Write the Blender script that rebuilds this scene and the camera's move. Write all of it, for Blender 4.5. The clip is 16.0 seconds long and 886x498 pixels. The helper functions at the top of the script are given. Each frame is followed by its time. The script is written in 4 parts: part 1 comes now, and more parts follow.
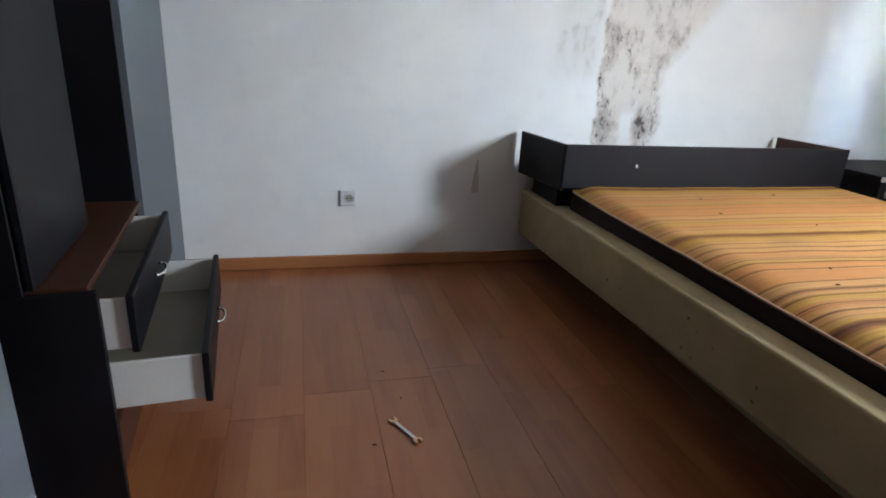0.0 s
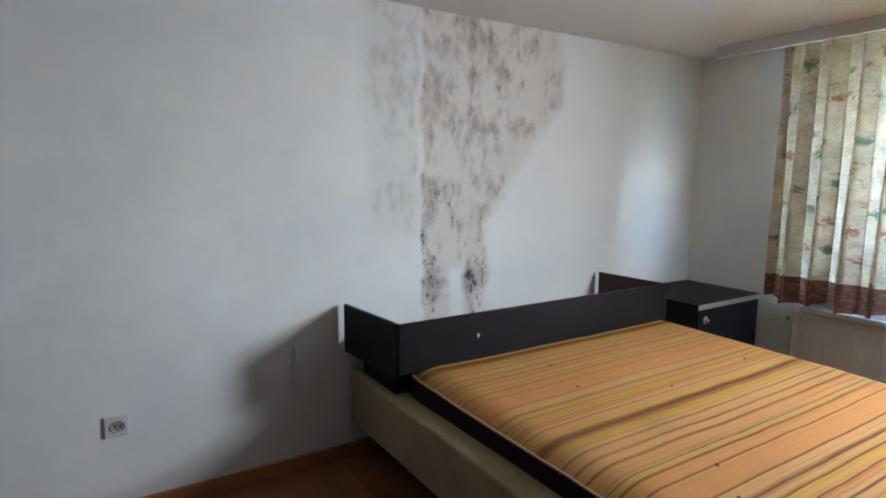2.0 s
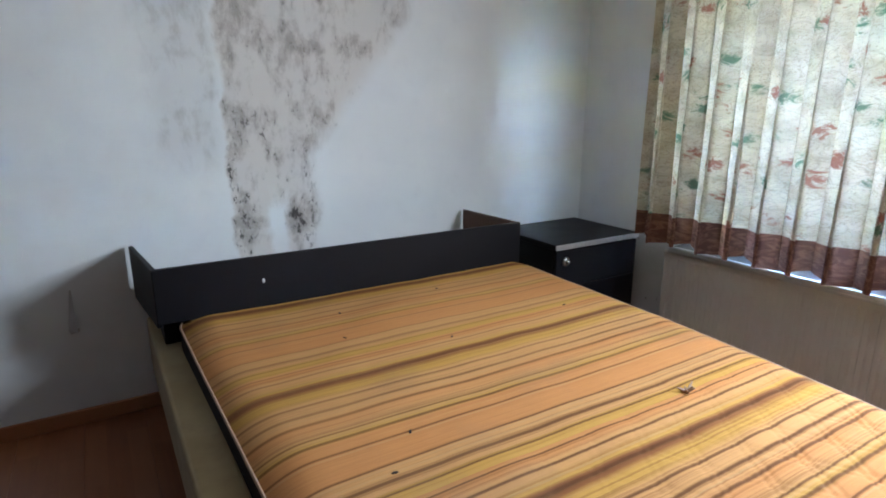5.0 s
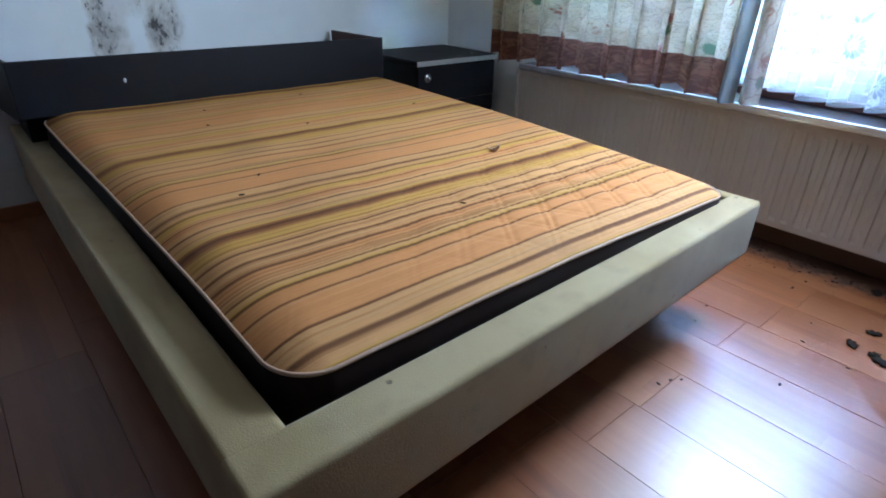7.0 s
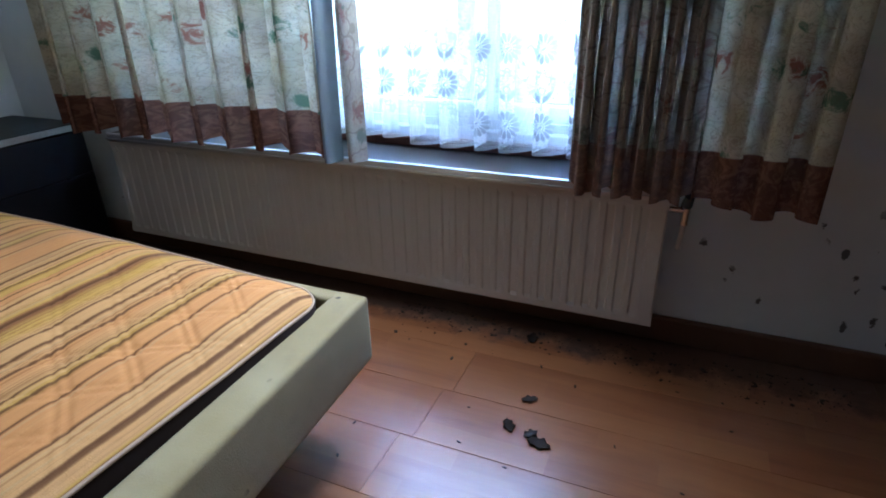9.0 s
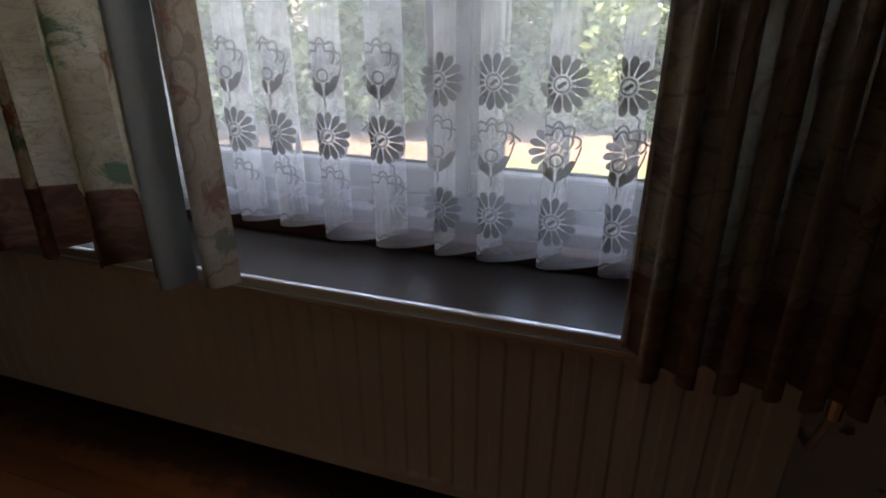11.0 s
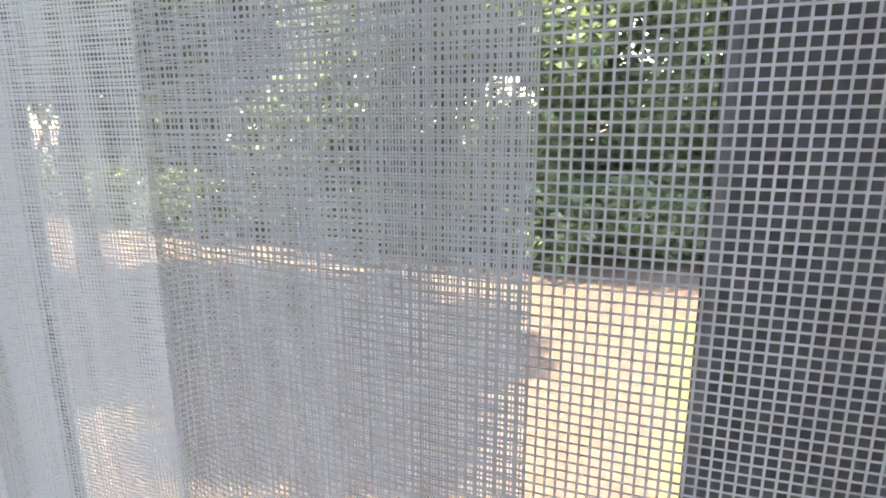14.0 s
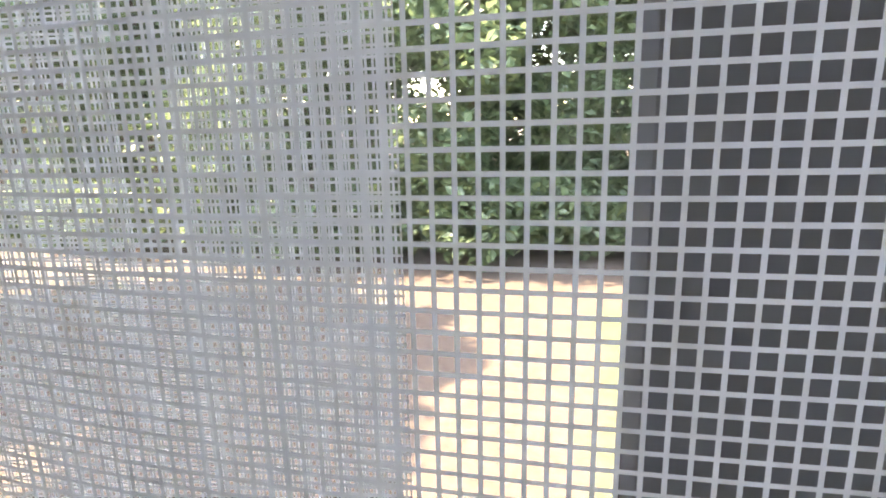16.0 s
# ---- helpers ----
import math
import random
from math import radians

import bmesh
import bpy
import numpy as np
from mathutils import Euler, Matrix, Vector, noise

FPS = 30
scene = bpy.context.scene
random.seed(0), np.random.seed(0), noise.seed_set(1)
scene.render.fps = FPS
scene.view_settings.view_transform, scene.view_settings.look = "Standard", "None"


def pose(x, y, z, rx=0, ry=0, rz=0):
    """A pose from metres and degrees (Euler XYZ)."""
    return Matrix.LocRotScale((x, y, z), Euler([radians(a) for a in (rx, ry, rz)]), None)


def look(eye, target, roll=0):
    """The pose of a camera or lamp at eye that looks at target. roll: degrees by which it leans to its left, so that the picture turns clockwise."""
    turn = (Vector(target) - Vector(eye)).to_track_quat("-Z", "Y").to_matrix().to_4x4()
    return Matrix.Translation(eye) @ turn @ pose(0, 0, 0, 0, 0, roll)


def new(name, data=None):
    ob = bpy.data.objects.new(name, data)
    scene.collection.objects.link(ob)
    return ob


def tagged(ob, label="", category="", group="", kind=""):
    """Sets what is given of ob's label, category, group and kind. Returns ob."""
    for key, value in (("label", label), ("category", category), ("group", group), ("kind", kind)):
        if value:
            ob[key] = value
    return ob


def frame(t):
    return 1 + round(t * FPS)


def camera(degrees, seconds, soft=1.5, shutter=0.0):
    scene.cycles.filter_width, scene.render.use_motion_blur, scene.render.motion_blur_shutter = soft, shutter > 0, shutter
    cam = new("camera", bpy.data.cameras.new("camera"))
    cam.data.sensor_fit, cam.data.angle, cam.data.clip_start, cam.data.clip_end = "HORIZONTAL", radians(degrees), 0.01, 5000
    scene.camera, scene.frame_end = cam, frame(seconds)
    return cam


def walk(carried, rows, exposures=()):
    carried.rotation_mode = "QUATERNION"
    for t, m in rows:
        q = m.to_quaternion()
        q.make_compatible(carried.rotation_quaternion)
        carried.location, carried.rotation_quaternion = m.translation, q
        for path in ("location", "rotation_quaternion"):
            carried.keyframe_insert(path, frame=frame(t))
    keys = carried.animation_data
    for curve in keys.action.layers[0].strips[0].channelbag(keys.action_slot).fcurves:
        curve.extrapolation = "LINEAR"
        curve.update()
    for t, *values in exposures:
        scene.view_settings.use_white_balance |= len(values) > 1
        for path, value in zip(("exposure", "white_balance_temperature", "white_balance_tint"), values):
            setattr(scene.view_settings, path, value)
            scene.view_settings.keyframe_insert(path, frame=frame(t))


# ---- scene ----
cam = camera(76.4, 16.0, soft=1.8)
walk(cam, [
    (0, look((-1.242, -2.971, 1.161), (-0.756, -1.147, 0.500), 3.4)),
    (0.5, look((-1.338, -2.940, 1.168), (-0.706, -1.151, 0.536), 0.6)),
    (1, look((-1.233, -2.806, 1.229), (-0.265, -1.157, 0.643), 3.6)),
    (1.5, look((-1.133, -2.627, 1.273), (-0.004, -1.011, 0.936), 1.2)),
    (2, look((-1.028, -2.457, 1.391), (0.027, -0.780, 1.118), 0.4)),
    (2.5, look((-0.815, -2.453, 1.363), (0.142, -0.712, 1.132), -0.6)),
    (3, look((-0.657, -2.412, 1.411), (0.296, -0.673, 1.150), 1.2)),
    (3.2, look((-0.594, -2.417, 1.415), (0.336, -0.671, 1.124), 1.0)),
    (5.3, look((-0.108, -2.780, 1.315), (0.959, -1.188, 0.747), -0.7)),
    (5.5, look((-0.167, -2.824, 1.283), (1.020, -1.332, 0.680), 1.1)),
    (6, look((-0.254, -2.913, 1.245), (0.915, -1.430, 0.587), 2.7)),
    (6.5, look((-0.232, -3.049, 1.200), (0.906, -1.652, 0.332), 1.7)),
    (7, look((-0.179, -3.191, 1.140), (0.998, -1.849, 0.238), 1.6)),
    (7.5, look((-0.051, -3.333, 1.038), (1.343, -2.161, 0.211), 0.9)),
    (8, look((0.187, -3.192, 1.168), (1.784, -2.349, 0.310), 1.3)),
    (8.5, look((0.374, -3.175, 1.163), (2.065, -2.556, 0.292), 1.8)),
    (9, look((0.672, -3.267, 1.201), (2.339, -2.551, 0.360), -1.2)),
    (9.2, look((0.760, -3.237, 1.195), (2.408, -2.551, 0.293), -1.2)),
    (11.3, look((1.702, -2.846, 1.142), (3.483, -2.302, 0.412), 0.3)),
    (11.5, look((1.791, -2.776, 1.170), (3.619, -2.294, 0.519), 1.0)),
    (11.7, look((1.886, -2.745, 1.206), (3.661, -2.247, 0.429), 2.4)),
    (12, look((2.012, -2.662, 1.208), (3.797, -2.073, 0.526), 1.0)),
    (12.2, look((2.161, -2.633, 1.246), (3.968, -2.128, 0.554), 0.3)),
    (12.5, look((2.310, -2.682, 1.254), (4.083, -1.932, 0.713), 1.9)),
    (12.7, look((2.365, -2.646, 1.255), (4.102, -1.865, 0.644), -0.0)),
    (12.9, look((2.420, -2.645, 1.256), (4.142, -1.782, 0.718), -0.1)),
    (13.1, look((2.475, -2.637, 1.257), (4.188, -1.739, 0.748), -3.5)),
    (13.3, look((2.535, -2.582, 1.258), (4.211, -1.614, 0.756), -1.0)),
    (13.5, look((2.560, -2.552, 1.259), (4.209, -1.517, 0.802), -0.7)),
    (13.7, look((2.562, -2.548, 1.260), (4.140, -1.392, 0.842), 0.3)),
    (14.1, look((2.565, -2.534, 1.262), (4.166, -1.423, 0.812), -0.6)),
    (14.5, look((2.567, -2.535, 1.264), (4.274, -1.595, 0.815), -0.9)),
    (15, look((2.567, -2.545, 1.266), (4.302, -1.644, 0.845), -1.0)),
    (15.5, look((2.569, -2.536, 1.268), (4.298, -1.631, 0.835), -0.8)),
    (16, look((2.598, -2.527, 1.270), (4.324, -1.615, 0.838), -1.5)),
], exposures=[
    (0, 8.6, 6500, 10), (0.5, 8.9, 6600, 10), (1.0, 8.85, 6500, 10), (1.5, 8.0, 6500, 10), (2.2, 8.05, 6500, 10), (3.2, 8.4, 6500, 10), (5.3, 7.8, 5900, 8),
    (6, 7.6, 5350, 6), (7, 7.7, 5300, 5), (8, 7.8, 5350, 4), (8.5, 7.4, 5350, 4), (9.2, 6.9, 5500, 6),
    (11.3, 4.5, 9000, 19), (11.7, 4.5, 9000, 19), (12.2, 4.2, 9000, 19), (12.7, 4.2, 9200, 19), (13.5, 4.0, 8800, 18), (14.2, 4.0, 8600, 17), (16, 4.25, 8900, 17),
])

# ---- light ----
SUN_DIR = Vector((-0.22, 0.72, 0.95)).normalized()
world = bpy.data.worlds.new("sky")
scene.world = world
world.use_nodes = True
wn = world.node_tree
sky = wn.nodes.new("ShaderNodeTexSky")
sky.sky_type = "NISHITA"
sky.sun_disc = False
sky.sun_elevation = math.asin(SUN_DIR.z)
sky.sun_rotation = math.atan2(SUN_DIR.x, SUN_DIR.y)
wn.links.new(sky.outputs[0], wn.nodes["Background"].inputs[0])
wn.nodes["Background"].inputs[1].default_value = 0.15
sun = new("sun", bpy.data.lights.new("sun", "SUN"))
sun.data.energy, sun.data.angle, sun.data.color = 2.0, radians(0.6), (1.0, 0.95, 0.86)
sun.matrix_world = look(SUN_DIR * 30, (0, 0, 0))

# the sky seen through the upper part of the gap between the curtains
gap = new("window_skylight", bpy.data.lights.new("window_skylight", "AREA"))
gap.data.shape, gap.data.size, gap.data.size_y = "RECTANGLE", 0.52, 0.60
gap.data.energy, gap.data.color, gap.data.spread = 0.24, (0.82, 0.90, 1.0), radians(155)
gap.matrix_world = look((2.33, -2.62, 1.66), (1.0, -2.2, 0.95))


# ---- helpers of the scene ----
def mesh_object(name, bm, mat, parent=None, smooth=False):
    me = bpy.data.meshes.new(name)
    bm.normal_update()
    bm.to_mesh(me)
    bm.free()
    for m in (mat if isinstance(mat, (list, tuple)) else [mat]):
        me.materials.append(m)
    if smooth:
        for p in me.polygons:
            p.use_smooth = True
    ob = new(name, me)
    if parent is not None:
        ob.parent = parent
    return ob


def part(name, bm, material, parent, label="", smooth=False):
    return tagged(mesh_object(name, bm, material, parent, smooth), label)


def thing(name, label, category, m=None, group=""):
    ob = tagged(new(name), label, category, group)
    ob.empty_display_size = 0.05
    if m is not None:
        ob.matrix_basis = m
    return ob


def add_box(bm, x0, x1, y0, y1, z0, z1, bevel=0.0, seg=1, m=None):
    made = bmesh.ops.create_cube(bm, size=1.0)["verts"]
    bmesh.ops.scale(bm, vec=(x1 - x0, y1 - y0, z1 - z0), verts=made)
    bmesh.ops.translate(bm, vec=((x0 + x1) / 2, (y0 + y1) / 2, (z0 + z1) / 2), verts=made)
    if bevel:
        edges = list({e for v in made for e in v.link_edges})
        made = bmesh.ops.bevel(bm, geom=edges, offset=bevel, segments=seg, affect="EDGES", profile=0.5)["verts"]
    if m is not None:
        bmesh.ops.transform(bm, matrix=m, verts=made)
    return made


def box(x0, x1, y0, y1, z0, z1, bevel=0.0, seg=1, m=None):
    bm = bmesh.new()
    add_box(bm, x0, x1, y0, y1, z0, z1, bevel, seg, m)
    return bm


def add_tube(bm, p, q, r0, r1, n=10, cap=True):
    p, q = Vector(p), Vector(q)
    d = q - p
    m = Matrix.Translation((p + q) / 2) @ d.to_track_quat("Z", "Y").to_matrix().to_4x4()
    bmesh.ops.create_cone(bm, cap_ends=cap, segments=n, radius1=r0, radius2=r1, depth=d.length, matrix=m)


def sheet(us, vs, f, uv=None):
    """A bmesh grid of the surface f(u, v), with UVs from uv(u, v)."""
    bm = bmesh.new()
    vv = [[bm.verts.new(f(u, v)) for v in vs] for u in us]
    layer = bm.loops.layers.uv.new("UVMap")
    for i in range(len(us) - 1):
        for j in range(len(vs) - 1):
            face = bm.faces.new((vv[i][j], vv[i + 1][j], vv[i + 1][j + 1], vv[i][j + 1]))
            face.smooth = True
            for loop, (a, b) in zip(face.loops, ((i, j), (i + 1, j), (i + 1, j + 1), (i, j + 1))):
                loop[layer].uv = uv(us[a], vs[b]) if uv else (us[a], vs[b])
    return bm


def span(a, b, n):
    return [a + (b - a) * i / n for i in range(n + 1)]


# ---- materials ----
class Nodes:
    def __init__(self, name):
        self.mat = bpy.data.materials.new(name)
        self.mat.use_nodes = True
        self.t = self.mat.node_tree
        self.b = self.t.nodes["Principled BSDF"]
        self.out = self.t.nodes["Material Output"]

    def n(self, kind, **kw):
        node = self.t.nodes.new("ShaderNode" + kind)
        for k, v in kw.items():
            setattr(node, k, v)
        return node

    def put(self, sock, v):
        if isinstance(v, bpy.types.NodeSocket):
            self.t.links.new(v, sock)
        else:
            sock.default_value = (*v, 1.0) if isinstance(v, tuple) and len(v) == 3 and sock.type == "RGBA" else v

    def math(self, op, a, b=0.0, c=0.0):
        m = self.n("Math", operation=op)
        for s, v in zip(m.inputs, (a, b, c)):
            self.put(s, v)
        return m.outputs[0]

    def coords(self, which="Object"):
        return self.n("TexCoord").outputs[which]

    def xyz(self, vec):
        s = self.n("SeparateXYZ")
        self.put(s.inputs[0], vec)
        return s.outputs

    def scaled(self, vec, s):
        m = self.n("Mapping")
        self.put(m.inputs["Vector"], vec)
        m.inputs["Scale"].default_value = s
        return m.outputs[0]

    def noise(self, vec, scale, detail=4.0, rough=0.55, distort=0.0):
        t = self.n("TexNoise")
        self.put(t.inputs["Vector"], vec)
        t.inputs["Scale"].default_value, t.inputs["Detail"].default_value = scale, detail
        t.inputs["Roughness"].default_value, t.inputs["Distortion"].default_value = rough, distort
        return t.outputs[0]

    def voronoi(self, vec, scale, feature="F1"):
        t = self.n("TexVoronoi", feature=feature)
        self.put(t.inputs["Vector"], vec)
        t.inputs["Scale"].default_value = scale
        return t.outputs

    def ramp(self, fac, stops, mode="LINEAR"):
        r = self.n("ValToRGB")
        r.color_ramp.interpolation = mode
        e = r.color_ramp.elements
        while len(e) < len(stops):
            e.new(0.5)
        for el, (p, c) in zip(e, stops):
            el.position = p
            el.color = (*c, 1.0) if isinstance(c, tuple) else (c, c, c, 1.0)
        self.put(r.inputs[0], fac)
        return r.outputs[0]

    def step(self, v, a, b):
        m = self.n("MapRange", interpolation_type="SMOOTHSTEP")
        self.put(m.inputs["Value"], v)
        m.inputs["From Min"].default_value, m.inputs["From Max"].default_value = a, b
        return m.outputs[0]

    def mix(self, fac, a, b, blend="MIX"):
        m = self.n("Mix", data_type="RGBA", blend_type=blend)
        self.put(m.inputs[0], fac)
        self.put(m.inputs[6], a)
        self.put(m.inputs[7], b)
        return m.outputs[2]

    def bump(self, height, strength, distance=0.01):
        m = self.n("Bump")
        self.put(m.inputs["Height"], height)
        m.inputs["Strength"].default_value, m.inputs["Distance"].default_value = strength, distance
        self.t.links.new(m.outputs[0], self.b.inputs["Normal"])
        return m.outputs[0]

    def set(self, color=None, rough=None, metal=None, **kw):
        if color is not None:
            self.put(self.b.inputs["Base Color"], color)
        if rough is not None:
            self.put(self.b.inputs["Roughness"], rough)
        if metal is not None:
            self.put(self.b.inputs["Metallic"], metal)
        for k, v in kw.items():
            self.put(self.b.inputs[k.replace("_", " ")], v)
        return self.mat


def plain(name, color, rough=0.5, metal=0.0, vary=0.25, scale=6.0, bump=0.15, fine=120.0, spec=0.5):
    k = Nodes(name)
    co = k.coords()
    big = k.noise(co, scale)
    small = k.noise(co, fine, 3.0)
    dark = tuple(c * (1 - vary) for c in color)
    light = tuple(min(1.0, c * (1 + vary)) for c in color)
    k.set(k.mix(k.math("ADD", k.math("MULTIPLY", big, 0.7), k.math("MULTIPLY", small, 0.3)), dark, light), None, metal)
    k.put(k.b.inputs["Roughness"], k.math("ADD", rough - 0.06, k.math("MULTIPLY", big, 0.12)))
    k.bump(small, bump, 0.002)
    k.b.inputs["Specular IOR Level"].default_value = spec
    return k.mat


def wall_paint(name, mould=False, dots=False):
    k = Nodes(name)
    co = k.coords()
    big, mid, fine = k.noise(co, 1.3), k.noise(co, 9.0, 5.0), k.noise(co, 160.0, 3.0)
    col = k.mix(k.step(big, 0.3, 0.7), (0.72, 0.75, 0.76), (0.80, 0.82, 0.81))
    col = k.mix(k.math("MULTIPLY", k.step(mid, 0.5, 0.8), 0.25), col, (0.62, 0.64, 0.64))
    x, y, z = k.xyz(co)
    if mould:
        wob = k.math("MULTIPLY", k.math("SUBTRACT", k.noise(co, 5.0, 4.0), 0.5), 0.16)
        xw = k.math("ADD", x, wob)
        zw = k.math("ADD", z, wob)
        right = k.math("ADD", 0.80, k.math("MULTIPLY", k.math("MAXIMUM", k.math("SUBTRACT", zw, 1.12), 0.0), 0.80))
        right = k.math("MINIMUM", right, 1.33)
        band = k.math("MULTIPLY", k.step(xw, 0.375, 0.405), k.math("SUBTRACT", 1.0, k.step(k.math("SUBTRACT", xw, right), -0.10, 0.05)))
        smear = k.math("MULTIPLY", k.step(xw, 0.03, 0.17), k.math("SUBTRACT", 1.0, k.step(xw, 0.33, 0.41)))
        smear = k.math("MULTIPLY", smear, k.step(zw, 1.0, 1.25))
        tall = k.scaled(co, (1.0, 1.0, 0.55))
        blot = k.noise(tall, 12.0, 6.0, 0.66, 0.2)
        speck = k.noise(tall, 42.0, 5.0, 0.62, 0.2)
        patch = k.noise(co, 3.2, 3.0)
        low = k.math("SUBTRACT", 1.0, k.step(z, 0.75, 1.05))
        amount = k.math("ADD", k.math("MULTIPLY", patch, 0.5), k.math("MULTIPLY", low, 0.06))
        grey = k.step(k.math("ADD", blot, k.math("MULTIPLY", k.math("SUBTRACT", patch, 0.5), 0.7)), 0.42, 0.68)
        black = k.step(k.math("ADD", k.math("MULTIPLY", k.math("ADD", speck, blot), 0.5), k.math("MULTIPLY", amount, 0.24)), 0.615, 0.70)
        black = k.math("MULTIPLY", black, k.math("SUBTRACT", 1.0, k.math("MULTIPLY", k.step(z, 1.1, 1.6), 0.5)))
        gapl = k.math("SUBTRACT", 1.0, k.math("MULTIPLY", k.math("SUBTRACT", 1.0, k.step(k.math("ABSOLUTE", k.math("SUBTRACT", xw, 0.60)), 0.02, 0.06)), k.math("SUBTRACT", 1.0, k.step(z, 0.85, 1.0))))
        band = k.math("MULTIPLY", band, gapl)
        edge = k.math("SUBTRACT", 1.0, k.step(k.math("ABSOLUTE", k.math("SUBTRACT", xw, 0.41)), 0.0, 0.05))
        edge2 = k.math("SUBTRACT", 1.0, k.step(k.math("ABSOLUTE", k.math("SUBTRACT", xw, 0.76)), 0.0, 0.06))
        rim = k.math("MULTIPLY", k.math("MAXIMUM", edge, edge2), k.step(speck, 0.53, 0.62))
        rim = k.math("MULTIPLY", rim, k.math("SUBTRACT", 1.0, k.step(z, 1.0, 1.4)))
        col = k.mix(k.math("MULTIPLY", smear, k.math("ADD", 0.25, k.math("MULTIPLY", grey, 0.5))), col, (0.42, 0.42, 0.40))
        col = k.mix(k.math("MULTIPLY", band, 0.7), col, (0.60, 0.56, 0.51))
        col = k.mix(k.math("MULTIPLY", band, k.math("MULTIPLY", grey, 0.7)), col, (0.27, 0.235, 0.21))
        col = k.mix(k.math("MULTIPLY", band, k.math("MULTIPLY", k.math("MAXIMUM", black, rim), 0.92)), col, (0.035, 0.03, 0.028))
    if dots:
        d = k.voronoi(k.scaled(co, (1.0, 1.0, 0.6)), 15.0)[0]
        s = k.math("MULTIPLY", k.math("SUBTRACT", 1.0, k.step(k.math("ADD", d, k.math("MULTIPLY", k.noise(co, 60.0), 0.35)), 0.30, 0.36)), k.step(k.noise(co, 5.0), 0.42, 0.50))
        s = k.math("MULTIPLY", s, k.math("SUBTRACT", 1.0, k.step(z, 0.5, 0.65)))
        col = k.mix(k.math("MULTIPLY", s, 0.9), col, (0.05, 0.045, 0.04))
    k.set(col, 0.75)
    k.bump(k.math("ADD", k.math("MULTIPLY", fine, 0.5), mid), 0.25, 0.003)
    return k.mat


def mattress_fabric():
    """Stripes across the bed; the woven pattern repeats every 0.70 m from the foot end."""
    k = Nodes("striped_mattress_fabric")
    co = k.coords()
    x, y, z = k.xyz(co)
    wob = k.math("MULTIPLY", k.math("SUBTRACT", k.noise(k.scaled(co, (1.2, 0.3, 1.0)), 2.0, 2.0), 0.5), 0.003)
    v = k.math("FRACT", k.math("DIVIDE", k.math("ADD", k.math("ADD", y, 2.50), wob), 0.70))

    def at(p):
        return (p + 2.50) / 0.70
    O, Y, T, D = (0.56, 0.25, 0.086), (0.54, 0.305, 0.070), (0.57, 0.30, 0.115), (0.25, 0.10, 0.036)
    bands = [(-2.50, Y), (-2.462, Y), (-2.458, T), (-2.38, T), (-2.37, O), (-2.235, O), (-2.22, Y), (-2.185, T), (-2.14, O), (-2.10, T), (-2.02, T), (-1.995, Y),
             (-1.972, Y), (-1.950, D), (-1.922, D), (-1.912, Y), (-1.88, T), (-1.85, T), (-1.83, O), (-1.80, O)]
    col = k.ramp(v, [(at(p), c) for p, c in bands])
    streak = k.noise(k.scaled(co, (0.16, 24.0, 0.25)), 3.0, 5.0, 0.7)
    worn = k.math("SUBTRACT", 1.0, k.math("MULTIPLY", k.step(k.math("ADD", y, k.noise(co, 2.0)), -1.3, -0.6), 0.5))
    zone = k.ramp(v, [(at(-2.38), 1.0), (at(-2.36), 0.2), (at(-2.25), 0.2), (at(-2.20), 1.0), (at(-1.84), 1.0), (at(-1.80), 0.4)])
    col = k.mix(k.math("MULTIPLY", k.math("MULTIPLY", k.step(streak, 0.48, 0.66), 0.62), k.math("MULTIPLY", zone, worn)), col, (0.19, 0.075, 0.024))
    col = k.mix(k.math("MULTIPLY", k.math("SUBTRACT", 1.0, k.step(streak, 0.34, 0.47)), 0.35), col, (0.62, 0.35, 0.14))
    for lines, tint, much in ((((-2.468, 5), (-2.43, 9), (-2.375, 5), (-2.278, 5), (-2.224, 8), (-2.195, 5)), (0.10, 0.037, 0.014), 0.88),
                              (((-2.125, 8), (-2.08, 8), (-2.03, 6), (-1.935, 11), (-1.86, 6), (-1.815, 4)), (0.10, 0.037, 0.014), 0.88),
                              (((-2.405, 3), (-2.386, 3), (-2.288, 3), (-2.207, 3), (-2.10, 3), (-1.90, 3)), (0.50, 0.33, 0.16), 0.45)):
        stops = []
        for p, w in lines:
            w *= 0.001
            stops += [(at(p - w), 0.0), (at(p - w * 0.4), 1.0), (at(p + w * 0.4), 1.0), (at(p + w), 0.0)]
        col = k.mix(k.math("MULTIPLY", k.math("MULTIPLY", k.ramp(v, stops), much), worn), col, tint)
    thread = k.noise(k.scaled(co, (5.0, 160.0, 5.0)), 3.0, 4.0)
    col = k.mix(k.math("MULTIPLY", k.step(thread, 0.42, 0.72), 0.22), col, (0.26, 0.12, 0.045))
    stain = k.step(k.noise(co, 3.0, 5.0), 0.52, 0.75)
    col = k.mix(k.math("MULTIPLY", stain, 0.28), col, (0.24, 0.15, 0.09))
    k.set(col, 0.8, Specular_IOR_Level=0.15)
    k.bump(k.math("ADD", thread, k.noise(co, 300.0, 2.0)), 0.3, 0.002)
    return k.mat


